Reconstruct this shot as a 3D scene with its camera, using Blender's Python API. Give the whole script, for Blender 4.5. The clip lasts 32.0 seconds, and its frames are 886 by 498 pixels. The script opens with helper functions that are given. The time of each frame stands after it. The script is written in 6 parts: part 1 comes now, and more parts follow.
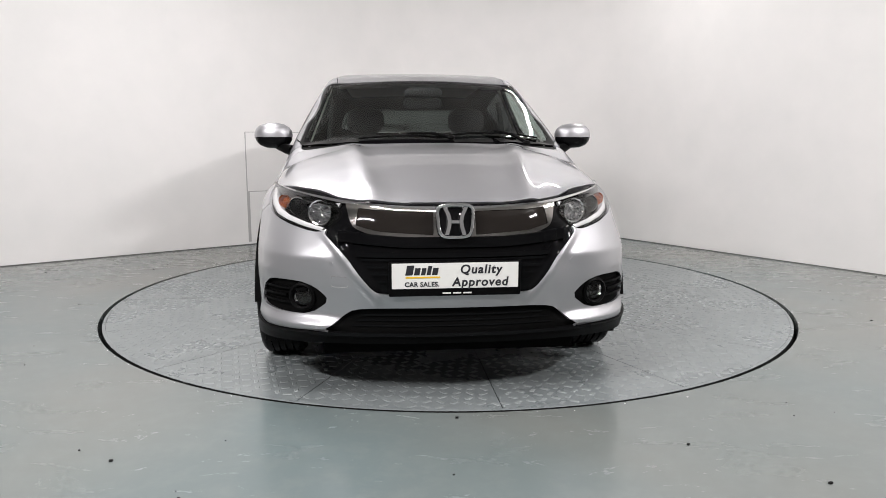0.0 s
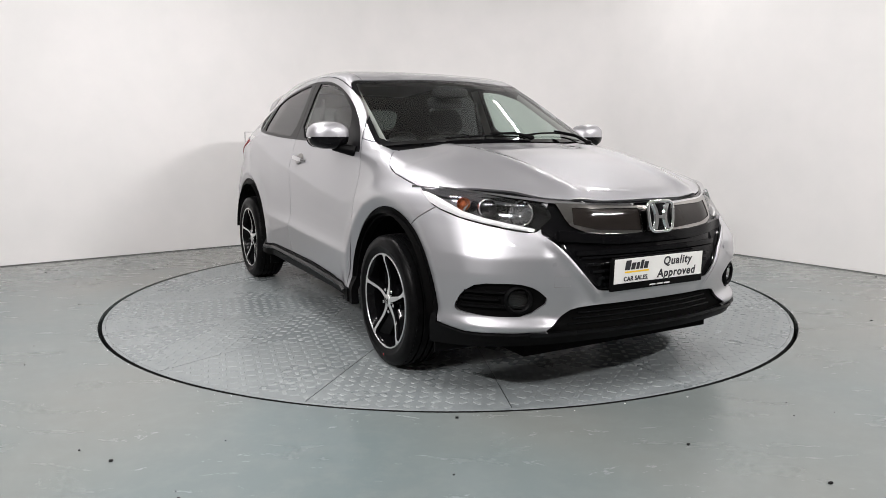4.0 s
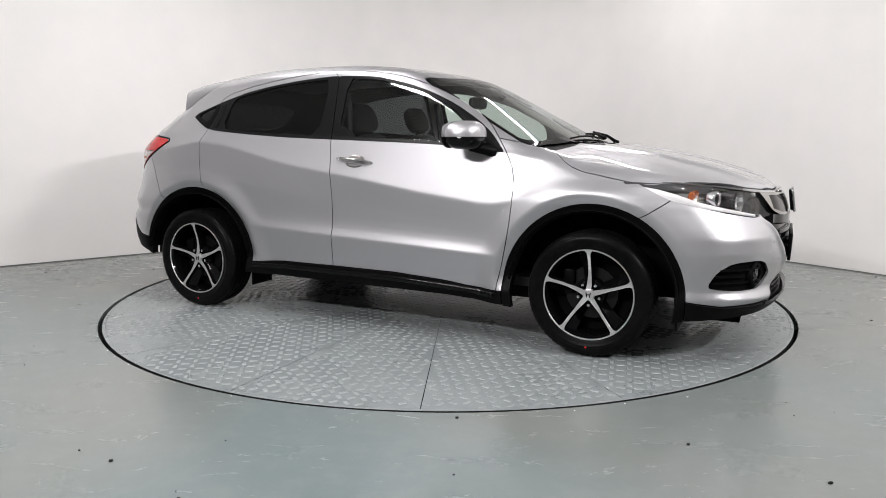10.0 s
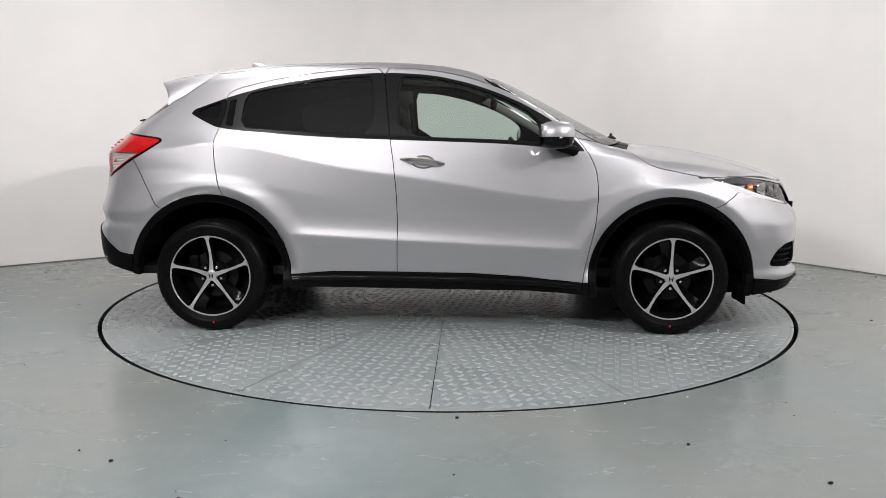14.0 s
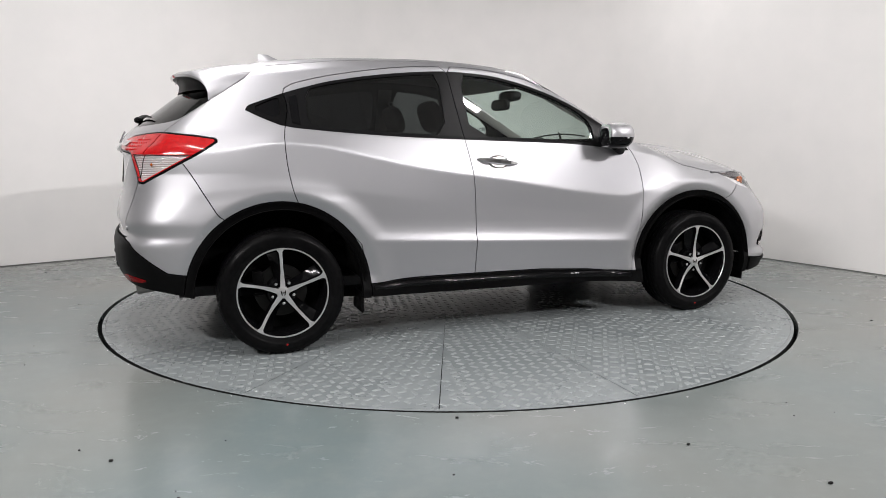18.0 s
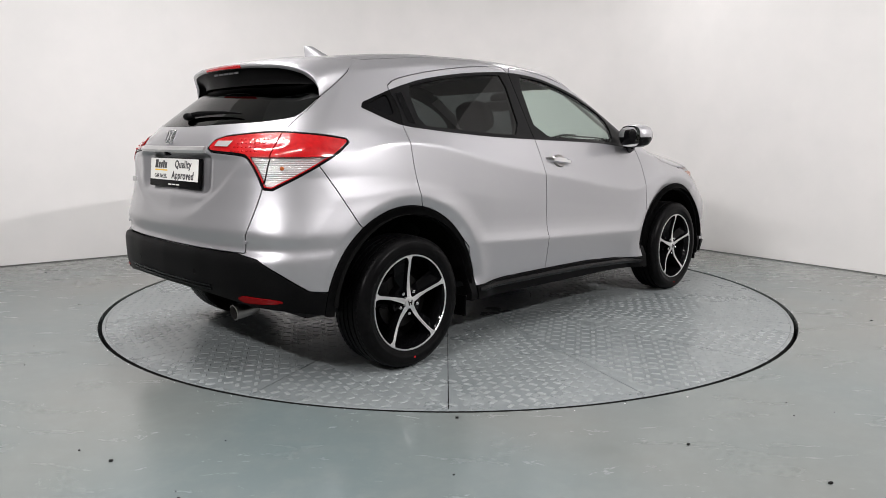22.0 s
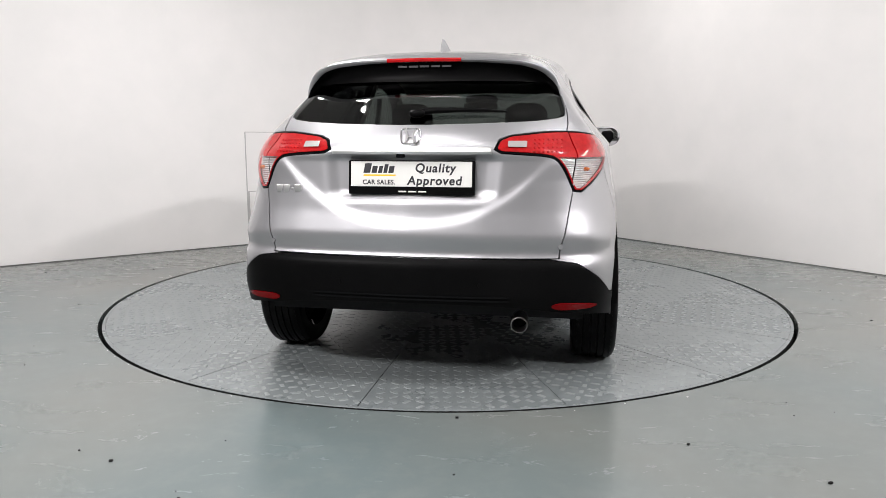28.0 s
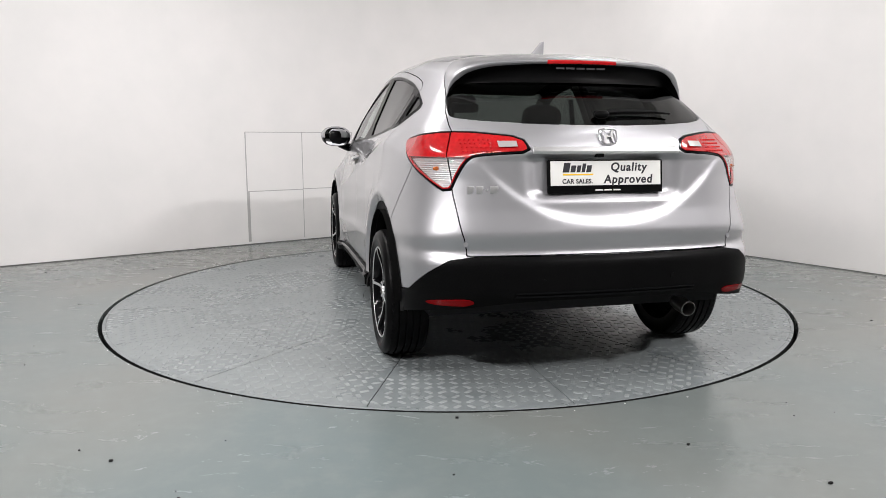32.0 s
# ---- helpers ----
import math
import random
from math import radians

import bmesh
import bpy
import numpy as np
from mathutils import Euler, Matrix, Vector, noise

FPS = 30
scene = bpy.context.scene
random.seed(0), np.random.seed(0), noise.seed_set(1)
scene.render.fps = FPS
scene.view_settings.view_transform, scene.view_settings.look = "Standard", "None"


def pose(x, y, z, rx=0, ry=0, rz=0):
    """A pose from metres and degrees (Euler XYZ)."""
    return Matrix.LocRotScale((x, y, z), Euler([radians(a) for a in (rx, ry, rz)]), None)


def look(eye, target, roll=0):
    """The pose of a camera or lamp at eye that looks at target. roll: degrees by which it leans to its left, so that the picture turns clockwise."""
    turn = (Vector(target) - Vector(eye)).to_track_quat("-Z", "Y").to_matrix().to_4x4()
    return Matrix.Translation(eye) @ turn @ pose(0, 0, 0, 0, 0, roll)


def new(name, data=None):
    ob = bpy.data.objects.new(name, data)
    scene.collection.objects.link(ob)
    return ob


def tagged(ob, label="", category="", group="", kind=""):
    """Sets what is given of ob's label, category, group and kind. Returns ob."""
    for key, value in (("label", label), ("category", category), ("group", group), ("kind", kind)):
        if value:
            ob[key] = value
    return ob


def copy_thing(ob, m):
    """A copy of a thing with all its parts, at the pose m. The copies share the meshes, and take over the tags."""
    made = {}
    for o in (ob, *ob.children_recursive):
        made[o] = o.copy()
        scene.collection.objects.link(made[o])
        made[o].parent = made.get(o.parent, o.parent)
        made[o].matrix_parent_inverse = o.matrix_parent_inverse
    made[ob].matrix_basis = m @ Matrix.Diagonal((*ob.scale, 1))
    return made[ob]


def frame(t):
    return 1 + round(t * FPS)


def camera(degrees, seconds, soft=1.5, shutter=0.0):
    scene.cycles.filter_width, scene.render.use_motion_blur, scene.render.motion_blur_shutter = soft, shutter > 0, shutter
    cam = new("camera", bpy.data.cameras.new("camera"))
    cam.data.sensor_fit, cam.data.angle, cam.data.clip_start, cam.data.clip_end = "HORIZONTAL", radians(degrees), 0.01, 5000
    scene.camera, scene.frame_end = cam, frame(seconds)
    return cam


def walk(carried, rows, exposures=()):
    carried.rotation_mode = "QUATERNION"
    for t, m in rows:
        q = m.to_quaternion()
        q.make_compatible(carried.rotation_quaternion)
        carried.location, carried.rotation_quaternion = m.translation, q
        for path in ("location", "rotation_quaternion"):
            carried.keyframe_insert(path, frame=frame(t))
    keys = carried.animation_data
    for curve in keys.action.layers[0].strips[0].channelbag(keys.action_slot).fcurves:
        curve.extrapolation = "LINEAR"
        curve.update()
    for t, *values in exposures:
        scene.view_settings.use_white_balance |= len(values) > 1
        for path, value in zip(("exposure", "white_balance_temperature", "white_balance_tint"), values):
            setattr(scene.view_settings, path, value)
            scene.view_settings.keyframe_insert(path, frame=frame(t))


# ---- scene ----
LENS = 63.92
CAM_H, CAM_D = 1.096, 5.015
cam = camera(LENS, 32.0, soft=0.8)
_aim = (-0.331, -8.803)                                  # turn and tilt of the lens in degrees
_eye = Vector((0.0, -CAM_D, CAM_H))
_way = Vector((math.sin(radians(_aim[0])), math.cos(radians(_aim[0])), math.tan(radians(_aim[1]))))
CAM_POSE = look(_eye, _eye + _way)
walk(cam, [(0.0, CAM_POSE), (32.0, CAM_POSE)], [(0.0, -0.19), (6.0, -0.18), (12.0, -0.23), (18.0, -0.34), (22.0, -0.26), (25.0, -0.19), (28.0, -0.19), (32.0, -0.21)])

TURN_0, TURN_RATE = -84.06, 5.874                        # heading of the car at the start, degrees a second
CAR_X, CAR_Y = -0.0155, -0.1947                          # the car's middle on the turntable
RIM_R = 2.262
CEIL_Z = 4.1

# ---- world and lamps ----
world = bpy.data.worlds.new("world")
scene.world = world
world.use_nodes = True
world.node_tree.nodes["Background"].inputs[0].default_value = (0.8, 0.85, 0.9, 1)
world.node_tree.nodes["Background"].inputs[1].default_value = 0.02
scene.view_settings.exposure = 0.0


# ---- materials ----
def material(name, color, rough=0.5, metal=0.0, coat=0.0, coat_rough=0.03, spec=0.5, emit=None, emit_strength=0.0):
    m = bpy.data.materials.new(name)
    m.use_nodes = True
    b = m.node_tree.nodes["Principled BSDF"]
    b.inputs["Base Color"].default_value = (*color, 1)
    b.inputs["Roughness"].default_value = rough
    b.inputs["Metallic"].default_value = metal
    b.inputs["Coat Weight"].default_value = coat
    b.inputs["Coat Roughness"].default_value = coat_rough
    b.inputs["Specular IOR Level"].default_value = spec
    if emit:
        b.inputs["Emission Color"].default_value = (*emit, 1)
        b.inputs["Emission Strength"].default_value = emit_strength
    return m


def nd(m, kind, **inputs):
    n = m.node_tree.nodes.new(kind)
    for k, v in inputs.items():
        n.inputs[k.replace("_", " ")].default_value = v
    return n


def lk(m, a, ao, b, bi):
    m.node_tree.links.new(a.outputs[ao], b.inputs[bi])


def vary(m, scale_a, scale_b, dark, light, amount_rough=0.1, bump=0.0, bump_scale=60.0, coords="Object"):
    """Two scales of noise in colour and roughness, and a fine relief."""
    b = m.node_tree.nodes["Principled BSDF"]
    tc = nd(m, "ShaderNodeTexCoord")
    na, nb = nd(m, "ShaderNodeTexNoise", Scale=scale_a, Detail=6.0, Roughness=0.6), nd(m, "ShaderNodeTexNoise", Scale=scale_b, Detail=4.0)
    lk(m, tc, coords, na, "Vector"), lk(m, tc, coords, nb, "Vector")
    mx = nd(m, "ShaderNodeMath")
    mx.operation = "ADD"
    lk(m, na, "Fac", mx, 0), lk(m, nb, "Fac", mx, 1)
    ramp = nd(m, "ShaderNodeMapRange")
    ramp.inputs["From Min"].default_value, ramp.inputs["From Max"].default_value = 0.7, 1.3
    lk(m, mx, 0, ramp, "Value")
    mixc = m.node_tree.nodes.new("ShaderNodeMix")
    mixc.data_type = "RGBA"
    mixc.inputs[6].default_value, mixc.inputs[7].default_value = (*dark, 1), (*light, 1)
    lk(m, ramp, 0, mixc, 0)
    m.node_tree.links.new(mixc.outputs[2], b.inputs["Base Color"])
    rr = nd(m, "ShaderNodeMapRange")
    r0 = b.inputs["Roughness"].default_value
    rr.inputs["To Min"].default_value, rr.inputs["To Max"].default_value = max(0.02, r0 - amount_rough), min(1, r0 + amount_rough)
    lk(m, na, "Fac", rr, "Value"), lk(m, rr, 0, b, "Roughness")
    if bump:
        nz = nd(m, "ShaderNodeTexNoise", Scale=bump_scale, Detail=3.0)
        lk(m, tc, coords, nz, "Vector")
        bp = nd(m, "ShaderNodeBump", Strength=bump, Distance=0.01)
        lk(m, nz, "Fac", bp, "Height"), lk(m, bp, "Normal", b, "Normal")
    return m


def glass(name, tint, gloss_rough=0.0):
    m = bpy.data.materials.new(name)
    m.use_nodes = True
    nt = m.node_tree
    nt.nodes.clear()
    out, mix = nt.nodes.new("ShaderNodeOutputMaterial"), nt.nodes.new("ShaderNodeMixShader")
    tr, gl, fr = nt.nodes.new("ShaderNodeBsdfTransparent"), nt.nodes.new("ShaderNodeBsdfGlossy"), nt.nodes.new("ShaderNodeLayerWeight")
    tr.inputs[0].default_value = (*tint, 1)
    gl.inputs["Roughness"].default_value = gloss_rough
    fr.inputs[0].default_value = 0.5
    pw, ml = nt.nodes.new("ShaderNodeMath"), nt.nodes.new("ShaderNodeMath")
    pw.operation, pw.inputs[1].default_value = "POWER", 5.0
    ml.operation, ml.inputs[1].default_value, ml.inputs[2].default_value = "MULTIPLY_ADD", 0.9, 0.065
    nt.links.new(fr.outputs["Facing"], pw.inputs[0]), nt.links.new(pw.outputs[0], ml.inputs[0]), nt.links.new(ml.outputs[0], mix.inputs[0])
    nt.links.new(tr.outputs[0], mix.inputs[1]), nt.links.new(gl.outputs[0], mix.inputs[2])
    nt.links.new(mix.outputs[0], out.inputs[0])
    return m


def floor_paint():
    """Grey-green floor paint: broad tints, fine grain, pale rubbed streaks and an uneven gloss."""
    m = material("floor_paint", (0.18, 0.2, 0.2), 0.2)
    b = m.node_tree.nodes["Principled BSDF"]
    tc = nd(m, "ShaderNodeTexCoord")
    broad = nd(m, "ShaderNodeTexNoise", Scale=0.45, Detail=3.0, Roughness=0.5)
    fine = nd(m, "ShaderNodeTexNoise", Scale=9.0, Detail=8.0, Roughness=0.65)
    mp = nd(m, "ShaderNodeMapping", Scale=(1.6, 4.0, 1.0), Rotation=(0.0, 0.0, 0.9))
    streak = nd(m, "ShaderNodeTexNoise", Scale=1.6, Detail=9.0, Roughness=0.72, Distortion=0.6)
    for n in (broad, fine):
        lk(m, tc, "Object", n, "Vector")
    lk(m, tc, "Object", mp, "Vector"), lk(m, mp, "Vector", streak, "Vector")

    def mixed(fac, a, c, lo, hi, amount=1.0):
        r = nd(m, "ShaderNodeMapRange")
        r.inputs["From Min"].default_value, r.inputs["From Max"].default_value, r.inputs["To Max"].default_value = lo, hi, amount
        lk(m, fac, "Fac", r, "Value")
        mx = m.node_tree.nodes.new("ShaderNodeMix")
        mx.data_type = "RGBA"
        if isinstance(a, tuple):
            mx.inputs[6].default_value = (*a, 1)
        else:
            m.node_tree.links.new(a.outputs[2], mx.inputs[6])
        mx.inputs[7].default_value = (*c, 1)
        lk(m, r, 0, mx, 0)
        return mx

    col = mixed(broad, (0.140, 0.176, 0.178), (0.182, 0.190, 0.176), 0.36, 0.62)
    col = mixed(fine, col, (0.200, 0.220, 0.216), 0.46, 0.80, 0.5)
    col = mixed(streak, col, (0.26, 0.28, 0.275), 0.62, 0.82, 0.2)
    m.node_tree.links.new(col.outputs[2], b.inputs["Base Color"])
    rr = nd(m, "ShaderNodeMapRange")
    rr.inputs["From Min"].default_value, rr.inputs["From Max"].default_value = 0.35, 0.75
    rr.inputs["To Min"].default_value, rr.inputs["To Max"].default_value = 0.16, 0.34
    lk(m, streak, "Fac", rr, "Value"), lk(m, rr, 0, b, "Roughness")
    bp = nd(m, "ShaderNodeBump", Strength=0.05, Distance=0.01)
    lk(m, fine, "Fac", bp, "Height"), lk(m, bp, "Normal", b, "Normal")
    return m


M_WALL = vary(material("wall_paint", (0.8, 0.79, 0.78), 0.55), 0.35, 3.0, (0.76, 0.755, 0.745), (0.815, 0.80, 0.79), 0.08, 0.04, 40.0)
# grey of the added wall behind the camera, chosen for how much light it returns
M_GREYWALL = vary(material("grey_wall", (0.5, 0.5, 0.5), 0.8), 0.5, 5.0, (0.24, 0.238, 0.235), (0.31, 0.308, 0.305), 0.05)
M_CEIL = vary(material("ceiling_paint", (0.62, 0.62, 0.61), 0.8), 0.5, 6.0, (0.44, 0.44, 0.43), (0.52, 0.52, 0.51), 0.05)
M_FLOOR = floor_paint()
M_PLATE = vary(material("turntable_paint", (0.32, 0.35, 0.36), 0.28), 1.4, 12.0, (0.175, 0.198, 0.204), (0.225, 0.247, 0.250), 0.1, 0.05, 30.0)
M_GAP = material("dark_gap", (0.008, 0.008, 0.008), 0.8, spec=0.1)
M_HATCHJOINT = material("hatch_joint", (0.42, 0.415, 0.41), 0.7)
M_SEAM = material("grey_joint", (0.12, 0.12, 0.115), 0.7)
# studs paler than the plates: wear, plus the sheen of their tops as colour
M_STUD = vary(material("worn_sheen_studs", (0.4, 0.43, 0.43), 0.42, 0.1), 0.9, 14.0, (0.225, 0.25, 0.255), (0.31, 0.333, 0.335), 0.08)
M_TUBE = material("lamp_tube", (0.9, 0.9, 0.9), 0.4, emit=(1.0, 0.97, 0.93), emit_strength=14.0)
M_HOUSING = material("lamp_housing", (0.75, 0.75, 0.75), 0.4)
M_PAINT = material("silver_paint", (0.43, 0.43, 0.449), 0.43, 0.80, 1.0, 0.012)
M_BLACK = vary(material("black_plastic", (0.016, 0.016, 0.017), 0.42, spec=0.045), 3.0, 150.0, (0.002, 0.002, 0.0022), (0.005, 0.005, 0.0052), 0.1, 0.02, 500.0)
M_GLOSSBLACK = material("gloss_black", (0.004, 0.004, 0.0045), 0.05, 0.0, 0.0, spec=0.14)
M_PILLAR = material("pillar_film", (0.006, 0.006, 0.0065), 0.30, spec=0.12)
M_LINER = material("liner", (0.004, 0.004, 0.004), 0.9, spec=0.05)
M_CHROME = material("chrome", (0.78, 0.78, 0.79), 0.06, 1.0)
M_BANDCHROME = material("smoked_bright_metal", (0.36, 0.345, 0.33), 0.10, 1.0)
M_DKCHROME = material("dark_chrome", (0.016, 0.0135, 0.012), 0.05, 0.0, spec=0.2)
M_GLASS = glass("clear_glass", (0.76, 0.84, 0.80))
M_PRIVACY = glass("privacy_glass", (0.075, 0.079, 0.082))
M_REARGLASS = glass("tinted_rear_glass", (0.07, 0.078, 0.075))
M_LENS = glass("lamp_lens", (0.93, 0.93, 0.93))
M_RED = material("red_lens", (0.52, 0.008, 0.01), 0.12, 0.0, 0.6, spec=0.45)
M_TRIM = vary(material("cabin_trim", (0.03, 0.03, 0.032), 0.7, spec=0.2), 4.0, 60.0, (0.010, 0.010, 0.011), (0.018, 0.018, 0.019), 0.08)
M_LIGHTTRIM = material("pale_cabin_trim", (0.42, 0.41, 0.39), 0.75)
M_RUBBER = vary(material("tyre_rubber", (0.018, 0.018, 0.019), 0.34, spec=0.05), 5.0, 40.0, (0.0025, 0.0025, 0.0027), (0.006, 0.006, 0.0063), 0.12)
M_RIMBLACK = material("rim_black", (0.003, 0.003, 0.0034), 0.10, 0.0, 0.0, spec=0.14)
M_ALLOY = material("machined_alloy", (0.66, 0.66, 0.66), 0.28, 0.8)
M_STEEL = material("brake_steel", (0.3, 0.29, 0.28), 0.35, 1.0)
M_DISC = material("brake_disc", (0.02, 0.0195, 0.019), 0.45, 0.9)
M_WHITE = material("plate_white", (0.78, 0.78, 0.75), 0.35)
M_INK = material("plate_ink", (0.02, 0.02, 0.025), 0.4)
M_YELLOW = material("plate_yellow", (0.85, 0.55, 0.02), 0.4)


# ---- mesh helpers ----
def mesh_object(name, verts, faces, mat, parent=None, label="", smooth=True, normals=None):
    me = bpy.data.meshes.new(name)
    me.from_pydata([tuple(v) for v in verts], [], [tuple(f) for f in faces])
    if smooth:
        me.polygons.foreach_set("use_smooth", [True] * len(me.polygons))
    me.materials.append(mat)
    me.update()
    if normals is not None:
        me.normals_split_custom_set_from_vertices([tuple(n) for n in normals])
    ob = new(name, me)
    if parent is not None:
        ob.parent = parent
    if label:
        ob["label"] = label
    return ob


def part(name, bm, mat, parent, label="", smooth=False, bevel=0.0, angle=0.6):
    """Links a bmesh as one mesh object under a thing or a part."""
    if bevel:
        es = [e for e in bm.edges if len(e.link_faces) == 2 and e.calc_face_angle(0) > angle]
        bmesh.ops.bevel(bm, geom=es, offset=bevel, segments=2, profile=0.5, affect="EDGES", clamp_overlap=True)
    bmesh.ops.recalc_face_normals(bm, faces=bm.faces)
    me = bpy.data.meshes.new(name)
    bm.to_mesh(me)
    bm.free()
    me.materials.append(mat)
    if smooth:
        me.polygons.foreach_set("use_smooth", [True] * len(me.polygons))
        me.set_sharp_from_angle(angle=radians(40))
    ob = new(name, me)
    if parent is not None:
        ob.parent = parent
    if label:
        ob["label"] = label
    return ob


def box(bm, cx, cy, cz, sx, sy, sz, m=None):
    g = bmesh.ops.create_cube(bm, size=1.0, matrix=(m or Matrix()) @ Matrix.Translation((cx, cy, cz)) @ Matrix.Diagonal((sx, sy, sz, 1)))
    return g["verts"]


def lathe(bm, profile, n=48, m=None, close=False):
    """Turns a profile of (radius, along) about the y axis."""
    m = m or Matrix()
    rings = []
    for i in range(n):
        a = 2 * math.pi * i / n
        rings.append([bm.verts.new(m @ Vector((r * math.cos(a), y, r * math.sin(a)))) for r, y in profile])
    k = len(profile)
    for i in range(n):
        a, b = rings[i], rings[(i + 1) % n]
        for j in range(k if close else k - 1):
            q = [a[j], a[(j + 1) % k], b[(j + 1) % k], b[j]]
            bm.faces.new(q)
    return rings


def tube(bm, pts, r, n=8, close=False):
    pts = [Vector(p) for p in pts]
    rings = []
    for i, p in enumerate(pts):
        a, b = pts[max(0, i - 1)], pts[min(len(pts) - 1, i + 1)]
        d = (b - a).normalized()
        u = d.cross(Vector((0, 0, 1)))
        u = u.normalized() if u.length > 1e-3 else Vector((1, 0, 0))
        w = d.cross(u)
        rr = r[i] if isinstance(r, (list, tuple)) else r
        rings.append([bm.verts.new(p + rr * (math.cos(t) * u + math.sin(t) * w)) for t in [2 * math.pi * k / n for k in range(n)]])
    for i in range(len(rings) - 1):
        for k in range(n):
            bm.faces.new((rings[i][k], rings[i][(k + 1) % n], rings[i + 1][(k + 1) % n], rings[i + 1][k]))
    bm.faces.new(rings[0][::-1]), bm.faces.new(rings[-1])


# ---- the room ----
WALL_A = Vector((-0.845, 3.26, 0))                       # where the straight wall runs into the rounded corner
DIR_L, DIR_R = Vector((-0.804, -0.595, 0)), Vector((0.595, -0.804, 0))
CORNER = WALL_A - DIR_L * 1.99
WALL_B = CORNER + DIR_R * 1.99
ARC_C = WALL_A + DIR_R * 1.99


def wall_line():
    pts = [WALL_A + DIR_L * 6.2, WALL_A + DIR_L * 3.0, WALL_A]
    a0 = math.atan2((WALL_A - ARC_C).y, (WALL_A - ARC_C).x)
    a1 = math.atan2((WALL_B - ARC_C).y, (WALL_B - ARC_C).x)
    for i in range(1, 24):
        a = a0 + (a1 - a0) * i / 24
        pts.append(ARC_C + 1.99 * Vector((math.cos(a), math.sin(a), 0)))
    pts += [WALL_B, WALL_B + DIR_R * 3.0, WALL_B + DIR_R * 7.6]
    return pts


def build_wall(name, pts, label, mat=None):
    """An upright wall along a line of points, 12 cm thick, its face on the line."""
    vs, fs = [], []
    for i, p in enumerate(pts):
        a, b = pts[max(0, i - 1)], pts[min(len(pts) - 1, i + 1)]
        d = (b - a).normalized()
        out = Vector((-d.y, d.x, 0)) * 0.12
        for q in (p, p + out):
            vs += [(q.x, q.y, 0.0), (q.x, q.y, CEIL_Z)]
    n = len(pts)
    for i in range(n - 1):
        a, b = 4 * i, 4 * i + 4
        fs += [(a, b, b + 1, a + 1), (a + 2, a + 3, b + 3, b + 2), (a + 1, b + 1, b + 3, a + 3)]
    ob = mesh_object(name, vs, fs, mat or M_WALL)
    ob.data.set_sharp_from_angle(angle=radians(30))
    return tagged(ob, label, "wall", kind="structure")


wl = wall_line()
build_wall("wall_north", wl, "white painted studio wall with a rounded corner")
p0, p1 = wl[0], wl[-1]
# added wall, out of view: closes the room and sets the fill light
back = [p1, Vector((p1.x - 0.3, -6.6, 0)), Vector((p0.x + 0.3, -6.6, 0)), p0]
build_wall("wall_south", back, "plain grey wall added unseen behind the camera, its tone set for fill light", M_GREYWALL)



def ring_floor():
    """The painted floor, one sheet with a round hole for the turntable."""
    bm = bmesh.new()
    n = 128
    rad = [RIM_R + 0.012, RIM_R + 0.05, 2.8, 4.0, 6.0, 9.0]
    rings = [[bm.verts.new((r * math.cos(2 * math.pi * i / n), r * math.sin(2 * math.pi * i / n), 0)) for i in range(n)] for r in rad]
    low = [bm.verts.new((rad[0] * math.cos(2 * math.pi * i / n), rad[0] * math.sin(2 * math.pi * i / n), -0.12)) for i in range(n)]
    for a, b in zip([low] + rings, rings):
        for i in range(n):
            bm.faces.new((a[i], b[i], b[(i + 1) % n], a[(i + 1) % n]))
    return bm


tagged(part("floor", ring_floor(), M_FLOOR, None), "grey-green painted concrete floor, scuffed and slightly glossy", "floor", kind="structure")
bm = bmesh.new()
bmesh.ops.create_circle(bm, cap_ends=True, segments=96, radius=RIM_R + 0.3, matrix=Matrix.Translation((0, 0, -0.11)))
tagged(part("turntable_pit", bm, M_GAP, None), "dark pit under the turntable", "pit", kind="structure")
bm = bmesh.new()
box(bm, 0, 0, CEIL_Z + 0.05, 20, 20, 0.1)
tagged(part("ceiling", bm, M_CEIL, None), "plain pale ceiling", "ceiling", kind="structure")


def strip_lamp(a, b, watts, w=0.07, tilt=0.0):
    """A lit strip hung under the ceiling, from a to b."""
    a, b = Vector(a), Vector(b)
    d = b - a
    ob = new("strip_lamp")
    ob.location = (a + b) / 2
    ob.rotation_euler = (radians(tilt), 0, math.atan2(d.y, d.x))
    tagged(ob, "long white strip lamp hung under the ceiling", "lamp", "strip lamps under the ceiling")
    bm = bmesh.new()
    box(bm, 0, 0, 0.035, d.length + 0.04, w + 0.03, 0.05)
    part("housing", bm, M_HOUSING, ob, bevel=0.006)
    bm = bmesh.new()
    box(bm, 0, 0, 0.004, d.length, w, 0.012)
    part("diffuser", bm, M_TUBE, ob)
    ld = bpy.data.lights.new("strip_light", "AREA")
    ld.shape, ld.size, ld.size_y, ld.energy, ld.color = "RECTANGLE", d.length, w, watts, (1.0, 0.96, 0.965)
    lo = new("strip_light", ld)
    lo.location = (a + b) / 2 + ob.rotation_euler.to_matrix() @ Vector((0, 0, -0.012))
    lo.rotation_euler = ob.rotation_euler
    return ob


LAMP_Z = 3.3
LAMP_DIR = Vector((0.61, -0.79, 0))                      # the tubes hang in line with the right-hand wall


def batten_from(x, y, watts, length=1.5, tilt=0.0):
    a = Vector((x, y, LAMP_Z))
    return strip_lamp(a, a + LAMP_DIR * length, watts, tilt=tilt)


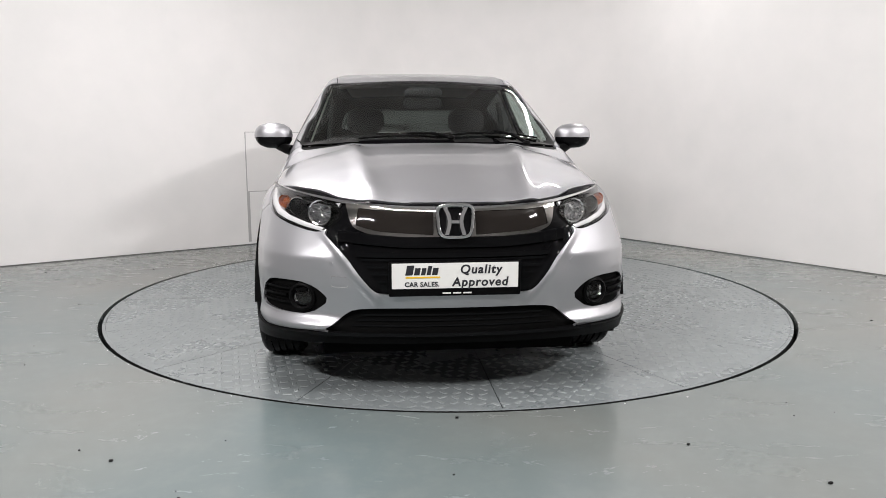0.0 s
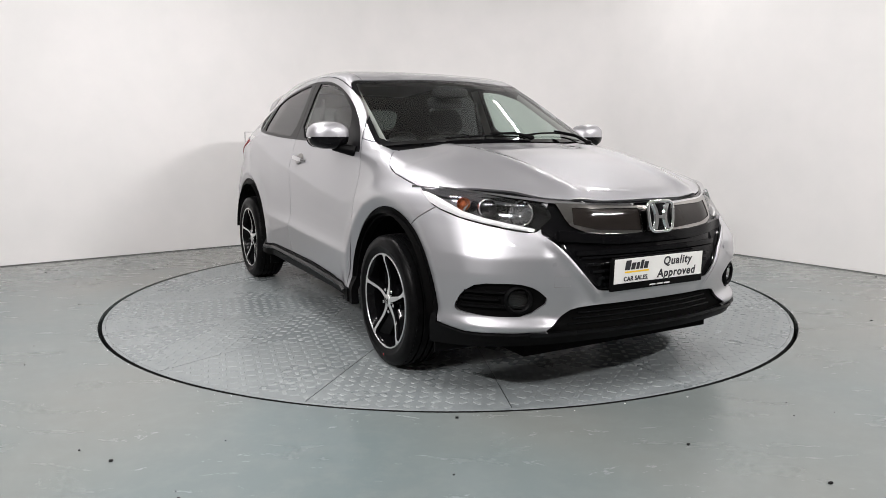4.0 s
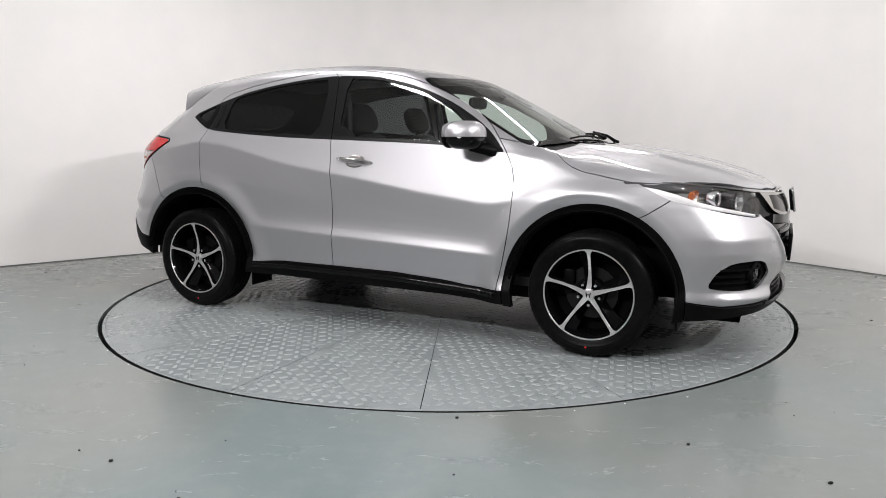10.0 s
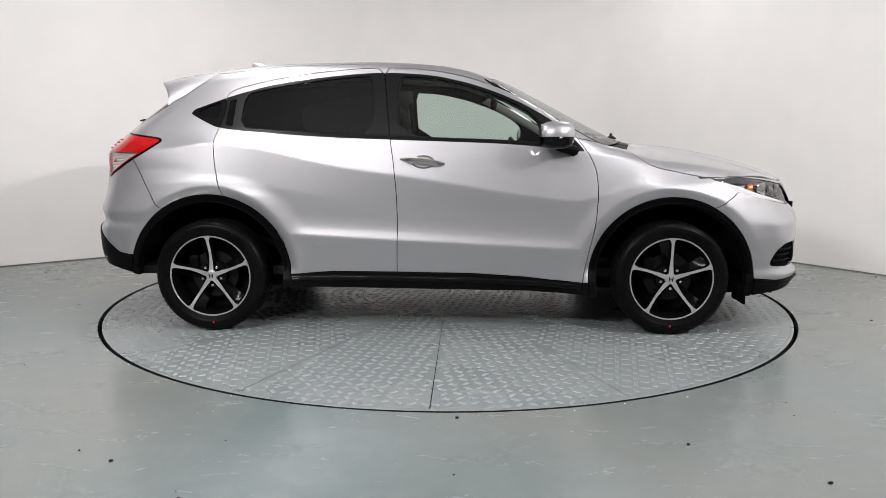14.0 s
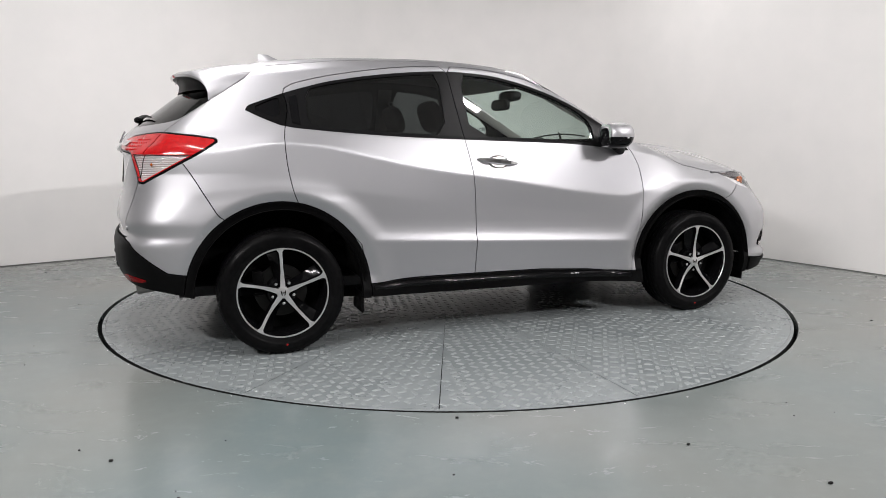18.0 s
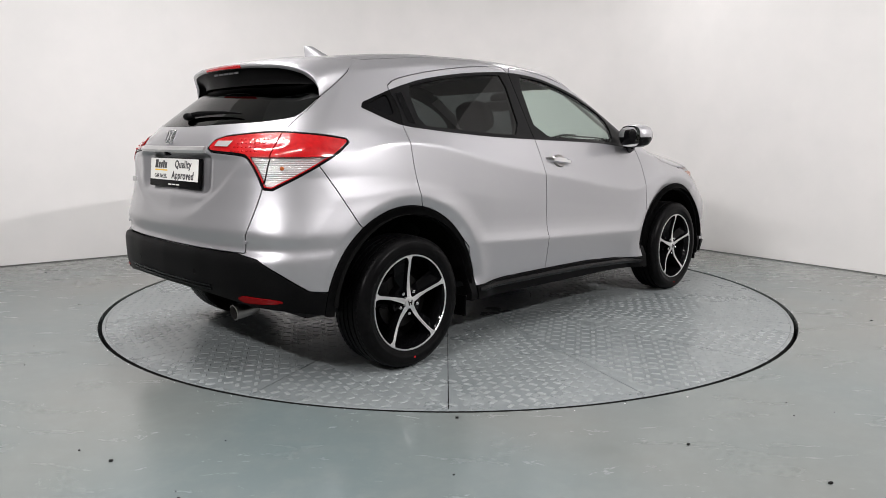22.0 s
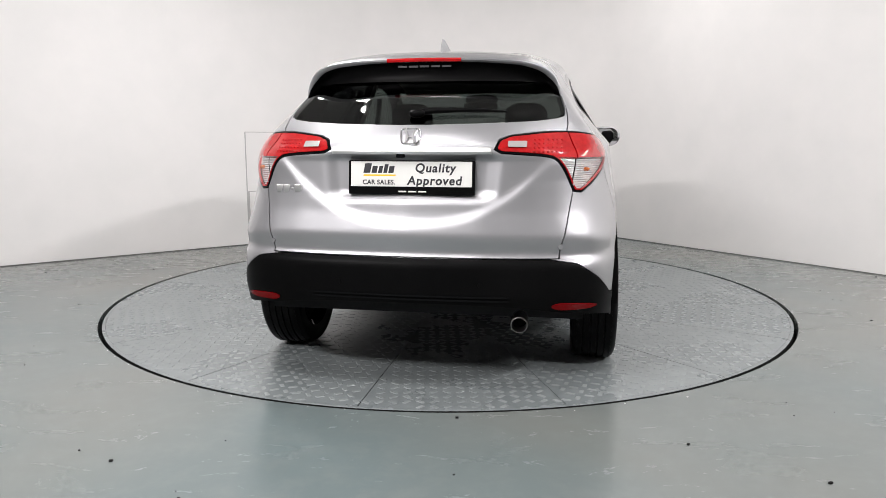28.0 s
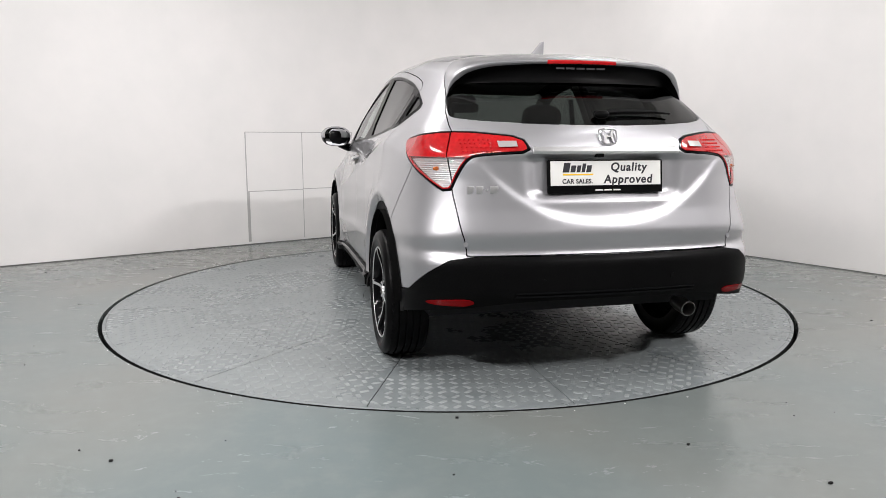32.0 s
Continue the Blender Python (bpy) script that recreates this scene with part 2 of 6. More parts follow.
batten_from(-2.04, 0.40, 48)
batten_from(1.10, 2.05, 23)
# added fill lamp, unseen: brightens the right-hand wall and the car's side
strip_lamp((3.2, -1.0, LAMP_Z), (3.9, -1.95, LAMP_Z), 40)
strip_lamp((-1.98, -1.45, LAMP_Z), (-1.42, -1.90, LAMP_Z), 24)
strip_lamp((1.55, -1.95, LAMP_Z), (1.95, -1.95, LAMP_Z), 16)
strip_lamp((-1.5, -3.2, LAMP_Z), (0.2, -3.5, LAMP_Z), 34)
strip_lamp((4.1, -5.0, 3.8), (4.9, -4.0, 3.8), 218, tilt=66)
strip_lamp((-3.6, -4.4, LAMP_Z), (-1.9, -5.6, LAMP_Z), 200, tilt=56)


# ---- hatch, skirting line and bits on the floor ----
def on_wall(u, z, proud=0.0):
    """A place on the straight wall: u metres along it from the rounded corner."""
    p = WALL_A + DIR_L * u + Vector((DIR_L.y, -DIR_L.x, 0)) * -proud
    return Vector((p.x, p.y, z))


WALL_TURN = math.atan2(DIR_L.y, DIR_L.x)
hatch = new("wall_hatch")
hatch.location = on_wall(0.90, 0.0)
hatch.rotation_euler = (0, 0, WALL_TURN)
tagged(hatch, "white painted wall hatch in four flush panels", "hatch")
for u0, u1, z0, z1 in ((0.004, 0.604, 0.03, 0.552), (0.004, 0.624, 0.560, 1.163), (-0.606, -0.004, 0.03, 0.556), (-0.606, -0.004, 0.564, 1.163)):
    bm = bmesh.new()
    box(bm, (u0 + u1) / 2, 0.0, (z0 + z1) / 2, u1 - u0, 0.008, z1 - z0)
    part("hatch_panel", bm, M_WALL, hatch, bevel=0.0015)
bm = bmesh.new()
box(bm, 0.01, 0.0, 0.60, 1.25, 0.003, 1.14)
part("hatch_recess", bm, M_HATCHJOINT, hatch, "grey joint behind the hatch panels")
bm = bmesh.new()
box(bm, 0, 0, 0.006, 0.62, 0.05, 0.012)
batten = part("batten", bm, M_WALL, None, bevel=0.002)
batten.location = on_wall(1.12, 0.0, -0.035)
batten.rotation_euler = (0, 0, WALL_TURN + 0.03)
tagged(batten, "white painted batten lying on the floor by the hatch", "batten")
vs, fs = [], []
for i, p in enumerate(wl):
    a, b = wl[max(0, i - 1)], wl[min(len(wl) - 1, i + 1)]
    d = (b - a).normalized()
    q = p - Vector((-d.y, d.x, 0)) * 0.004
    vs += [(q.x, q.y, 0.0005), (q.x, q.y, 0.009)]
    if i:
        k = 2 * i
        fs.append((k - 2, k, k + 1, k - 1))
tagged(mesh_object("trim", vs, fs, M_SEAM), "thin dark joint at the foot of the wall", "trim", kind="structure")
bm = bmesh.new()
rnd = random.Random(4)
for k in range(150):
    a, r = rnd.uniform(0, 2 * math.pi), rnd.uniform(2.35, 4.6)
    x, y = r * math.cos(a), r * math.sin(a)
    if (Vector((x, y, 0)) - ARC_C).dot(Vector((0, 1, 0))) > 2 or y < -4.0:
        continue
    sz = rnd.choice((0.004, 0.006, 0.008, 0.012))
    box(bm, 0, 0, sz * 0.2, sz, sz * rnd.uniform(0.4, 1), sz * 0.4, Matrix.Translation((x, y, 0)) @ Matrix.Rotation(rnd.uniform(0, 3), 4, "Z"))
box(bm, 0, 0, 0.003, 0.014, 0.008, 0.006, Matrix.Translation((1.235, -2.865, 0)) @ Matrix.Rotation(0.4, 4, "Z"))
box(bm, 0, 0, 0.003, 0.012, 0.008, 0.006, Matrix.Translation((0.04, -2.33, 0)))
rnd = random.Random(9)
chips = bmesh.new()
for k in range(90):
    a, r = rnd.uniform(0, 2 * math.pi), RIM_R + rnd.choice((0.02, 0.025, 0.03, 0.045, 0.07))
    sz = rnd.choice((0.003, 0.004, 0.005, 0.008))
    box(chips, 0, 0, 0.0006, sz * rnd.uniform(0.3, 0.7), sz, 0.0012, Matrix.Translation((r * math.cos(a), r * math.sin(a), 0)) @ Matrix.Rotation(a, 4, "Z"))
tagged(part("paint_flakes", chips, M_WALL, None), "pale flakes of worn paint along the turntable's rim", "flakes", kind="stuff")
tagged(part("floor_grit", bm, M_GAP, None), "dark grit and paint chips on the floor", "grit", kind="stuff")


# ---- the turntable ----
turntable = new("turntable")
tagged(turntable, "round steel turntable in sixteen tread plates, painted grey-green", "turntable")


def sector(r0, r1, a0, a1, z, depth, n):
    """A flat plate between two radii and two angles, with its edge."""
    bm = bmesh.new()
    pts = []
    g = 0.0022
    for i in range(n + 1):
        a = a0 + (a1 - a0) * i / n
        pts.append((r1 * math.cos(a), r1 * math.sin(a)))
    if r0 > 0:
        for i in range(n // 2, -1, -1):
            a = a0 + (a1 - a0) * i / (n // 2)
            pts.append((r0 * math.cos(a), r0 * math.sin(a)))
    top = [bm.verts.new((x, y, z)) for x, y in pts]
    low = [bm.verts.new((x, y, z - depth)) for x, y in pts]
    bm.faces.new(top)
    for i in range(len(pts)):
        j = (i + 1) % len(pts)
        bm.faces.new((top[i], low[i], low[j], top[j]))
    return bm


PLATE_Z = -0.001
bm = bmesh.new()
bmesh.ops.create_circle(bm, cap_ends=True, segments=96, radius=RIM_R - 0.02, matrix=Matrix.Translation((0, 0, PLATE_Z - 0.006)))
part("bed", bm, M_GAP, turntable, "dark bed under the plates")
bm = bmesh.new()
lathe(bm, [(RIM_R - 0.012, PLATE_Z - 0.002), (RIM_R - 0.016, PLATE_Z), (RIM_R - 0.03, PLATE_Z), (RIM_R - 0.03, -0.01)], 160, Matrix.Rotation(radians(90), 4, "X"))
part("rim", bm, M_PLATE, turntable)
bm = bmesh.new()
lathe(bm, [(RIM_R - 0.012, PLATE_Z - 0.002), (RIM_R - 0.012, -0.09)], 160, Matrix.Rotation(radians(90), 4, "X"))
part("rim_edge", bm, M_GAP, turntable, "dark rim edge in the gap")
STEP = math.pi / 8
for k in range(16):
    g = 0.0011
    part("tread_plate", sector(0.602, RIM_R - 0.0315, k * STEP + g, (k + 1) * STEP - g, PLATE_Z, 0.004, 12), M_PLATE, turntable)
part("centre_plate", sector(0, 0.5985, 0, 2 * math.pi * 79.99 / 80, PLATE_Z, 0.004, 80), M_PLATE, turntable)


def studs():
    """Raised oblong studs, turned crosswise by turns, laid plate by plate."""
    ring = [(-0.5, -0.28), (0.5, -0.28), (0.62, 0.0), (0.5, 0.28), (-0.5, 0.28), (-0.62, 0.0)]
    vs, fs = [], []
    p = 0.058
    for k in range(-1, 16):
        mid = (k + 0.5) * STEP
        ca, sa = math.cos(mid), math.sin(mid)
        for i in range(-60, 60):
            for j in range(-60, 60):
                u, v = i * p, j * p
                r, a = math.hypot(u, v), math.atan2(v, u)
                if k < 0:
                    if r > 0.58:
                        continue
                elif not (0.62 < r < RIM_R - 0.05) or abs(a) * r > (STEP / 2) * r - 0.016:
                    continue
                turn = math.pi / 4 + (math.pi / 2 if (i + j) % 2 else 0)
                ct, st = math.cos(turn), math.sin(turn)
                base = len(vs)
                for h, sc in ((0.0, 1.0), (0.0018, 0.80)):
                    for x, y in ring:
                        x, y = x * 0.037 * sc, y * 0.036 * sc
                        x, y = u + x * ct - y * st, v + x * st + y * ct
                        vs.append((x * ca - y * sa, x * sa + y * ca, PLATE_Z + h))
                n = 6
                fs += [(base + q, base + (q + 1) % n, base + n + (q + 1) % n, base + n + q) for q in range(n)]
                fs.append(tuple(base + n + q for q in range(n)))
    return vs, fs


sv, sf = studs()
tagged(mesh_object("tread_studs", sv, sf, M_STUD, turntable, "raised oblong tread studs, paler for wear and for the sheen on their tops", smooth=False), kind="stuff")


# ---- the car's form: five height fields that meet in rounded edges ----
GRID = 0.006


def blur(a, s0, s1):
    for axis, s in ((0, s0), (1, s1)):
        s = s / GRID
        if s < 0.3:
            continue
        r = int(3 * s) + 1
        k = np.exp(-0.5 * (np.arange(-r, r + 1) / s) ** 2)
        k /= k.sum()
        pad = [(0, 0), (0, 0)]
        pad[axis] = (r, r)
        p = np.pad(a, pad, mode="edge")
        out = np.zeros_like(a)
        for i, w in enumerate(k):
            out += w * (p[i:i + a.shape[0], :] if axis == 0 else p[:, i:i + a.shape[1]])
        a = out
    return a


def curve(x, knots, s=0.05):
    """A line through knots (place, value), rounded over s metres."""
    kx, kv = np.array([k[0] for k in knots], float), np.array([k[1] for k in knots], float)
    fine = np.arange(kx[0] - 0.5, kx[-1] + 0.5, 0.005)
    v = np.interp(fine, kx, kv)
    r = max(1, int(3 * s / 0.005))
    k = np.exp(-0.5 * (np.arange(-r, r + 1) * 0.005 / s) ** 2)
    v = np.convolve(np.pad(v, r, mode="edge"), k / k.sum(), mode="valid")
    return np.interp(x, fine, v)


class Field:
    def __init__(self, u0, u1, v0, v1):
        self.u0, self.v0 = u0, v0
        self.u, self.v = np.arange(u0, u1, GRID), np.arange(v0, v1, GRID)
        self.U, self.V = np.meshgrid(self.u, self.v, indexing="ij")
        self.a = np.zeros_like(self.U)

    def done(self, s0, s1):
        self.a = blur(self.a, s0, s1)
        g0, g1 = np.gradient(self.a, GRID)
        self.g = np.sqrt(1 + g0 ** 2 + g1 ** 2)
        return self

    def at(self, u, v):
        fu = np.clip((u - self.u0) / GRID, 0, len(self.u) - 1.001)
        fv = np.clip((v - self.v0) / GRID, 0, len(self.v) - 1.001)
        i, j = fu.astype(int), fv.astype(int)
        p, q = fu - i, fv - j
        w = ((1 - p) * (1 - q), p * (1 - q), (1 - p) * q, p * q)
        ids = ((i, j), (i + 1, j), (i, j + 1), (i + 1, j + 1))
        return sum(c * self.a[k] for c, k in zip(w, ids)), sum(c * self.g[k] for c, k in zip(w, ids))


AXLE_F, AXLE_R, AXLE_Z = 1.305, -1.305, 0.314
ARCH_R = 0.418


def side_field():
    """Half width by length and height."""
    f = Field(-2.5, 2.6, 0.0, 1.8)
    x = f.u
    z_cr = curve(x, [(-2.3, 0.62), (-1.3, 0.60), (-0.8, 0.563), (0.8, 0.484), (1.3, 0.45), (2.3, 0.45)])
    z_sh = curve(x, [(-2.3, 1.0), (-1.6, 1.03), (-1.3, 1.085), (-1.06, 1.062), (-0.87, 1.018), (-0.67, 0.970), (-0.44, 0.927), (-0.06, 0.873), (0.37, 0.800), (0.75, 0.752), (0.92, 0.785), (1.1, 0.845), (1.5, 0.80), (2.3, 0.72)])
    z_be = curve(x, [(-2.3, 1.13), (-1.46, 1.14), (-1.2, 1.145), (-0.98, 1.13), (-0.64, 1.107), (-0.3, 1.094), (0.34, 1.075), (0.5, 1.063), (0.8, 1.03), (1.1, 0.985), (1.5, 0.925), (2.3, 0.84)])
    y_bo = curve(x, [(-2.3, 0.83), (-1.3, 0.858), (-0.8, 0.856), (0.8, 0.858), (1.7, 0.85), (2.3, 0.80)])
    y_cr = curve(x, [(-2.3, 0.84), (-1.7, 0.868), (-0.8, 0.886), (0.8, 0.886), (1.6, 0.880), (1.9, 0.86), (2.3, 0.80)])
    y_md = curve(x, [(-2.3, 0.83), (-1.75, 0.862), (-1.3, 0.870), (-0.8, 0.863), (-0.2, 0.856), (0.6, 0.856), (0.9, 0.866), (1.3, 0.878), (1.65, 0.872), (2.3, 0.79)])
    y_sh = curve(x, [(-2.3, 0.72), (-1.8, 0.795), (-1.3, 0.838), (-0.7, 0.858), (0.06, 0.868), (0.7, 0.866), (1.2, 0.862), (1.6, 0.842), (2.3, 0.74)])
    y_be = curve(x, [(-2.3, 0.66), (-1.8, 0.72), (-1.46, 0.765), (-1.2, 0.785), (-0.98, 0.796), (-0.3, 0.80), (0.5, 0.805), (0.8, 0.80), (1.1, 0.785), (1.5, 0.76), (2.3, 0.66)])
    z_ra = curve(x, [(-2.3, 1.36), (-1.7, 1.38), (-1.3, 1.44), (-0.9, 1.485), (-0.3, 1.50), (0.3, 1.49), (2.3, 1.49)])
    y_ra = curve(x, [(-2.3, 0.47), (-1.7, 0.52), (-1.3, 0.568), (-0.9, 0.60), (-0.3, 0.615), (0.1, 0.605), (0.4, 0.60), (0.8, 0.60), (2.3, 0.52)])
    for i in range(len(x)):
        c, m = z_cr[i], y_md[i]
        kz = [0.10, 0.30, c, c + 0.02, c + 0.045, c + 0.075, c + 0.11, 0.5 * (c + 0.05 + z_sh[i]), z_sh[i], z_be[i], z_be[i] + 0.015, z_ra[i], z_ra[i] + 0.12]
        m += 0.006 * np.clip((1.0 - abs(x[i])) / 0.3, 0, 1)
        g = y_cr[i] - m
        ky = [y_bo[i] - 0.04, y_bo[i], y_cr[i], m + 0.66 * g, m + 0.33 * g, m + 0.13 * g, m + 0.03 * g, m, y_sh[i], y_be[i], y_be[i] - 0.012, y_ra[i], y_ra[i] - 0.16]
        f.a[i] = np.interp(f.v, kz, ky)
    for ax in (AXLE_F, AXLE_R):
        r = np.hypot(f.U - ax, f.V - AXLE_Z)
        w = np.clip((0.63 - r) / 0.135, 0, 1)
        w = w * w * (3 - 2 * w) * np.clip((0.90 - f.V) / 0.12, 0, 1)
        f.a = f.a + w * np.maximum(0, 0.884 - f.a)
        f.a -= 0.55 * np.clip(0.516 - r, 0, 0.07) * np.clip((f.V - 0.30) / 0.08, 0, 1)
    return f.done(0.012, 0.007)


def top_field():
    """Height by length and half width: bonnet, windscreen, roof and rear screen."""
    f = Field(-2.5, 2.6, 0.0, 1.15)
    prof = [(-2.3, 0.98), (-2.08, 1.085), (-2.0, 1.165), (-1.865, 1.262), (-1.72, 1.362), (-1.62, 1.428), (-1.52, 1.482), (-1.36, 1.517), (-1.09, 1.544),
            (-0.89, 1.556), (-0.5, 1.563), (-0.3, 1.560), (-0.115, 1.549), (0.074, 1.530), (0.262, 1.497), (0.373, 1.462), (0.448, 1.433), (0.633, 1.338),
            (0.818, 1.239), (1.0, 1.144), (1.10, 1.095), (1.16, 1.072), (1.36, 1.048), (1.54, 1.02), (1.717, 0.982), (1.893, 0.932), (2.033, 0.885), (2.12, 0.852), (2.25, 0.80)]
    X, Y = f.U, f.V
    w_scr = np.clip((1.3 - X) / 0.35, 0, 1) * np.clip((X - 0.0) / 0.3, 0, 1)
    w_rear = np.clip((-1.35 - X) / 0.2, 0, 1)
    xs = X + 0.34 * Y ** 2 * w_scr - 0.46 * Y ** 2 * w_rear
    z = curve(xs, prof, 0.035)
    w_bon = np.clip((X - 1.0) / 0.25, 0, 1)
    ridge = 0.44 - 0.12 * np.clip((X - 1.1) / 1.0, 0, 1)
    q = np.clip((Y - ridge) / (0.80 - ridge), 0, 2)
    bonnet_drop = 0.012 * np.clip(Y / ridge, 0, 1) ** 2 - 0.016 * np.exp(-((Y - ridge) / 0.05) ** 2) + 0.105 * q ** 1.5
    roof_drop = 0.018 * (Y / 0.6) ** 2
    f.a = z - w_bon * bonnet_drop - (1 - w_bon) * roof_drop
    return f.done(0.014, 0.008)


def front_field():
    """Reach of the nose by half width and height."""
    f = Field(0.0, 1.15, 0.0, 1.8)
    Y, Z = f.U, f.V
    prof = curve(Z, [(0.0, 2.02), (0.18, 2.10), (0.24, 2.15), (0.30, 2.185), (0.36, 2.175), (0.42, 2.19), (0.5, 2.205), (0.6, 2.20), (0.68, 2.19), (0.75, 2.18), (0.82, 2.155), (0.86, 2.125), (0.95, 2.03), (1.2, 1.7)], 0.02)
    low = curve(Y, [(0, 0), (0.2, 0.005), (0.4, 0.035), (0.55, 0.075), (0.65, 0.12), (0.75, 0.20), (0.82, 0.30), (0.87, 0.47), (0.92, 0.85)], 0.03)
    high = curve(Y, [(0, 0), (0.15, 0.006), (0.35, 0.045), (0.49, 0.13), (0.67, 0.26), (0.786, 0.41), (0.86, 0.6), (0.92, 0.95)], 0.03)
    w = np.clip((Z - 0.55) / 0.25, 0, 1)
    f.a = prof - low * (1 - w) - high * w
    # shelf under the fog lamps, the crease above them and the flange beside the grille
    side = np.clip((Y - 0.42) / 0.12, 0, 1) * np.clip((0.90 - Y) / 0.08, 0, 1)
    f.a += side * curve(Z, [(0.0, 0.0), (0.28, 0.0), (0.335, 0.028), (0.372, -0.008), (0.47, -0.016), (0.55, -0.010), (0.622, 0.026), (0.66, 0.022), (0.74, 0.0), (1.0, 0.0)], 0.004)
    edge = curve(Z, [(0.40, 0.30), (0.46, 0.30), (0.55, 0.385), (0.64, 0.45), (0.72, 0.52), (0.80, 0.56)], 0.02)
    f.a += 0.020 * np.exp(-((Y - edge - 0.012) / 0.020) ** 2) * np.clip((Z - 0.42) / 0.05, 0, 1) * np.clip((0.74 - Z) / 0.05, 0, 1)
    return f.done(0.010, 0.006)


def rear_field():
    f = Field(0.0, 1.15, 0.0, 1.8)
    Y, Z = f.U, f.V
    prof = curve(Z, [(0.0, -1.8), (0.2, -1.9), (0.28, -2.02), (0.36, -2.08), (0.45, -2.112), (0.57, -2.116), (0.60, -2.108), (0.618, -2.078), (0.70, -2.100), (0.725, -2.094), (0.80, -2.078), (0.86, -2.072),
                     (1.03, -2.065), (1.08, -2.055), (1.13, -2.035), (1.17, -1.995), (1.25, -1.885), (1.6, -1.5)], 0.012)
    plan = curve(Y, [(0, 0), (0.3, 0.012), (0.5, 0.045), (0.63, 0.09), (0.7, 0.145), (0.76, 0.215), (0.80, 0.31), (0.84, 0.45), (0.9, 0.8)], 0.03)
    low = curve(Y, [(0, 0), (0.3, 0.01), (0.5, 0.035), (0.63, 0.065), (0.7, 0.095), (0.76, 0.135), (0.80, 0.18), (0.84, 0.26), (0.87, 0.38), (0.92, 0.8)], 0.03)
    wz = np.clip((Z - 0.68) / 0.25, 0, 1)
    f.a = prof + plan * wz + low * (1 - wz)
    bowl = np.clip((Z - (0.725 + 0.30 * (Y / 0.6) ** 2.5)) / 0.05, 0, 1) * np.clip((1.03 - Z) / 0.02, 0, 1)
    f.a += 0.010 * bowl * bowl * (3 - 2 * bowl)
    w = np.clip((0.37 + 0.10 * (Z - 0.85) - Y) / 0.075, 0, 1) * np.clip((Z - 0.83) / 0.05, 0, 1) * np.clip((1.035 - Z) / 0.012, 0, 1)
    f.a += 0.028 * w * w * (3 - 2 * w)
    return f.done(0.012, 0.006)


FF, FT, FG, FR = side_field(), top_field(), front_field(), rear_field()


def smax(a, b, k):
    h = np.clip(0.5 + 0.5 * (a - b) / k, 0, 1)
    return b * (1 - h) + a * h + k * h * (1 - h)


def form(p):
    """Signed distance to the body, nearly; p is (n, 3)."""
    x, y, z = p[:, 0], np.abs(p[:, 1]), p[:, 2]
    a, ga = FF.at(x, z)
    t, gt = FT.at(x, y)
    g, gg = FG.at(y, z)
    r, gr = FR.at(y, z)
    s = smax((y - a) / ga, (z - t) / gt, np.where(x > 1.0, 0.045, 0.05))
    s = smax(s, (x - g) / gg, 0.05)
    s = smax(s, (r - x) / gr, 0.04)
    return np.maximum(s, 0.2 - z)


def gradient(p, e=0.004):
    g = np.empty_like(p)
    for k in range(3):
        d = np.zeros(3)
        d[k] = e
        g[:, k] = (form(p + d) - form(p - d)) / (2 * e)
    return g


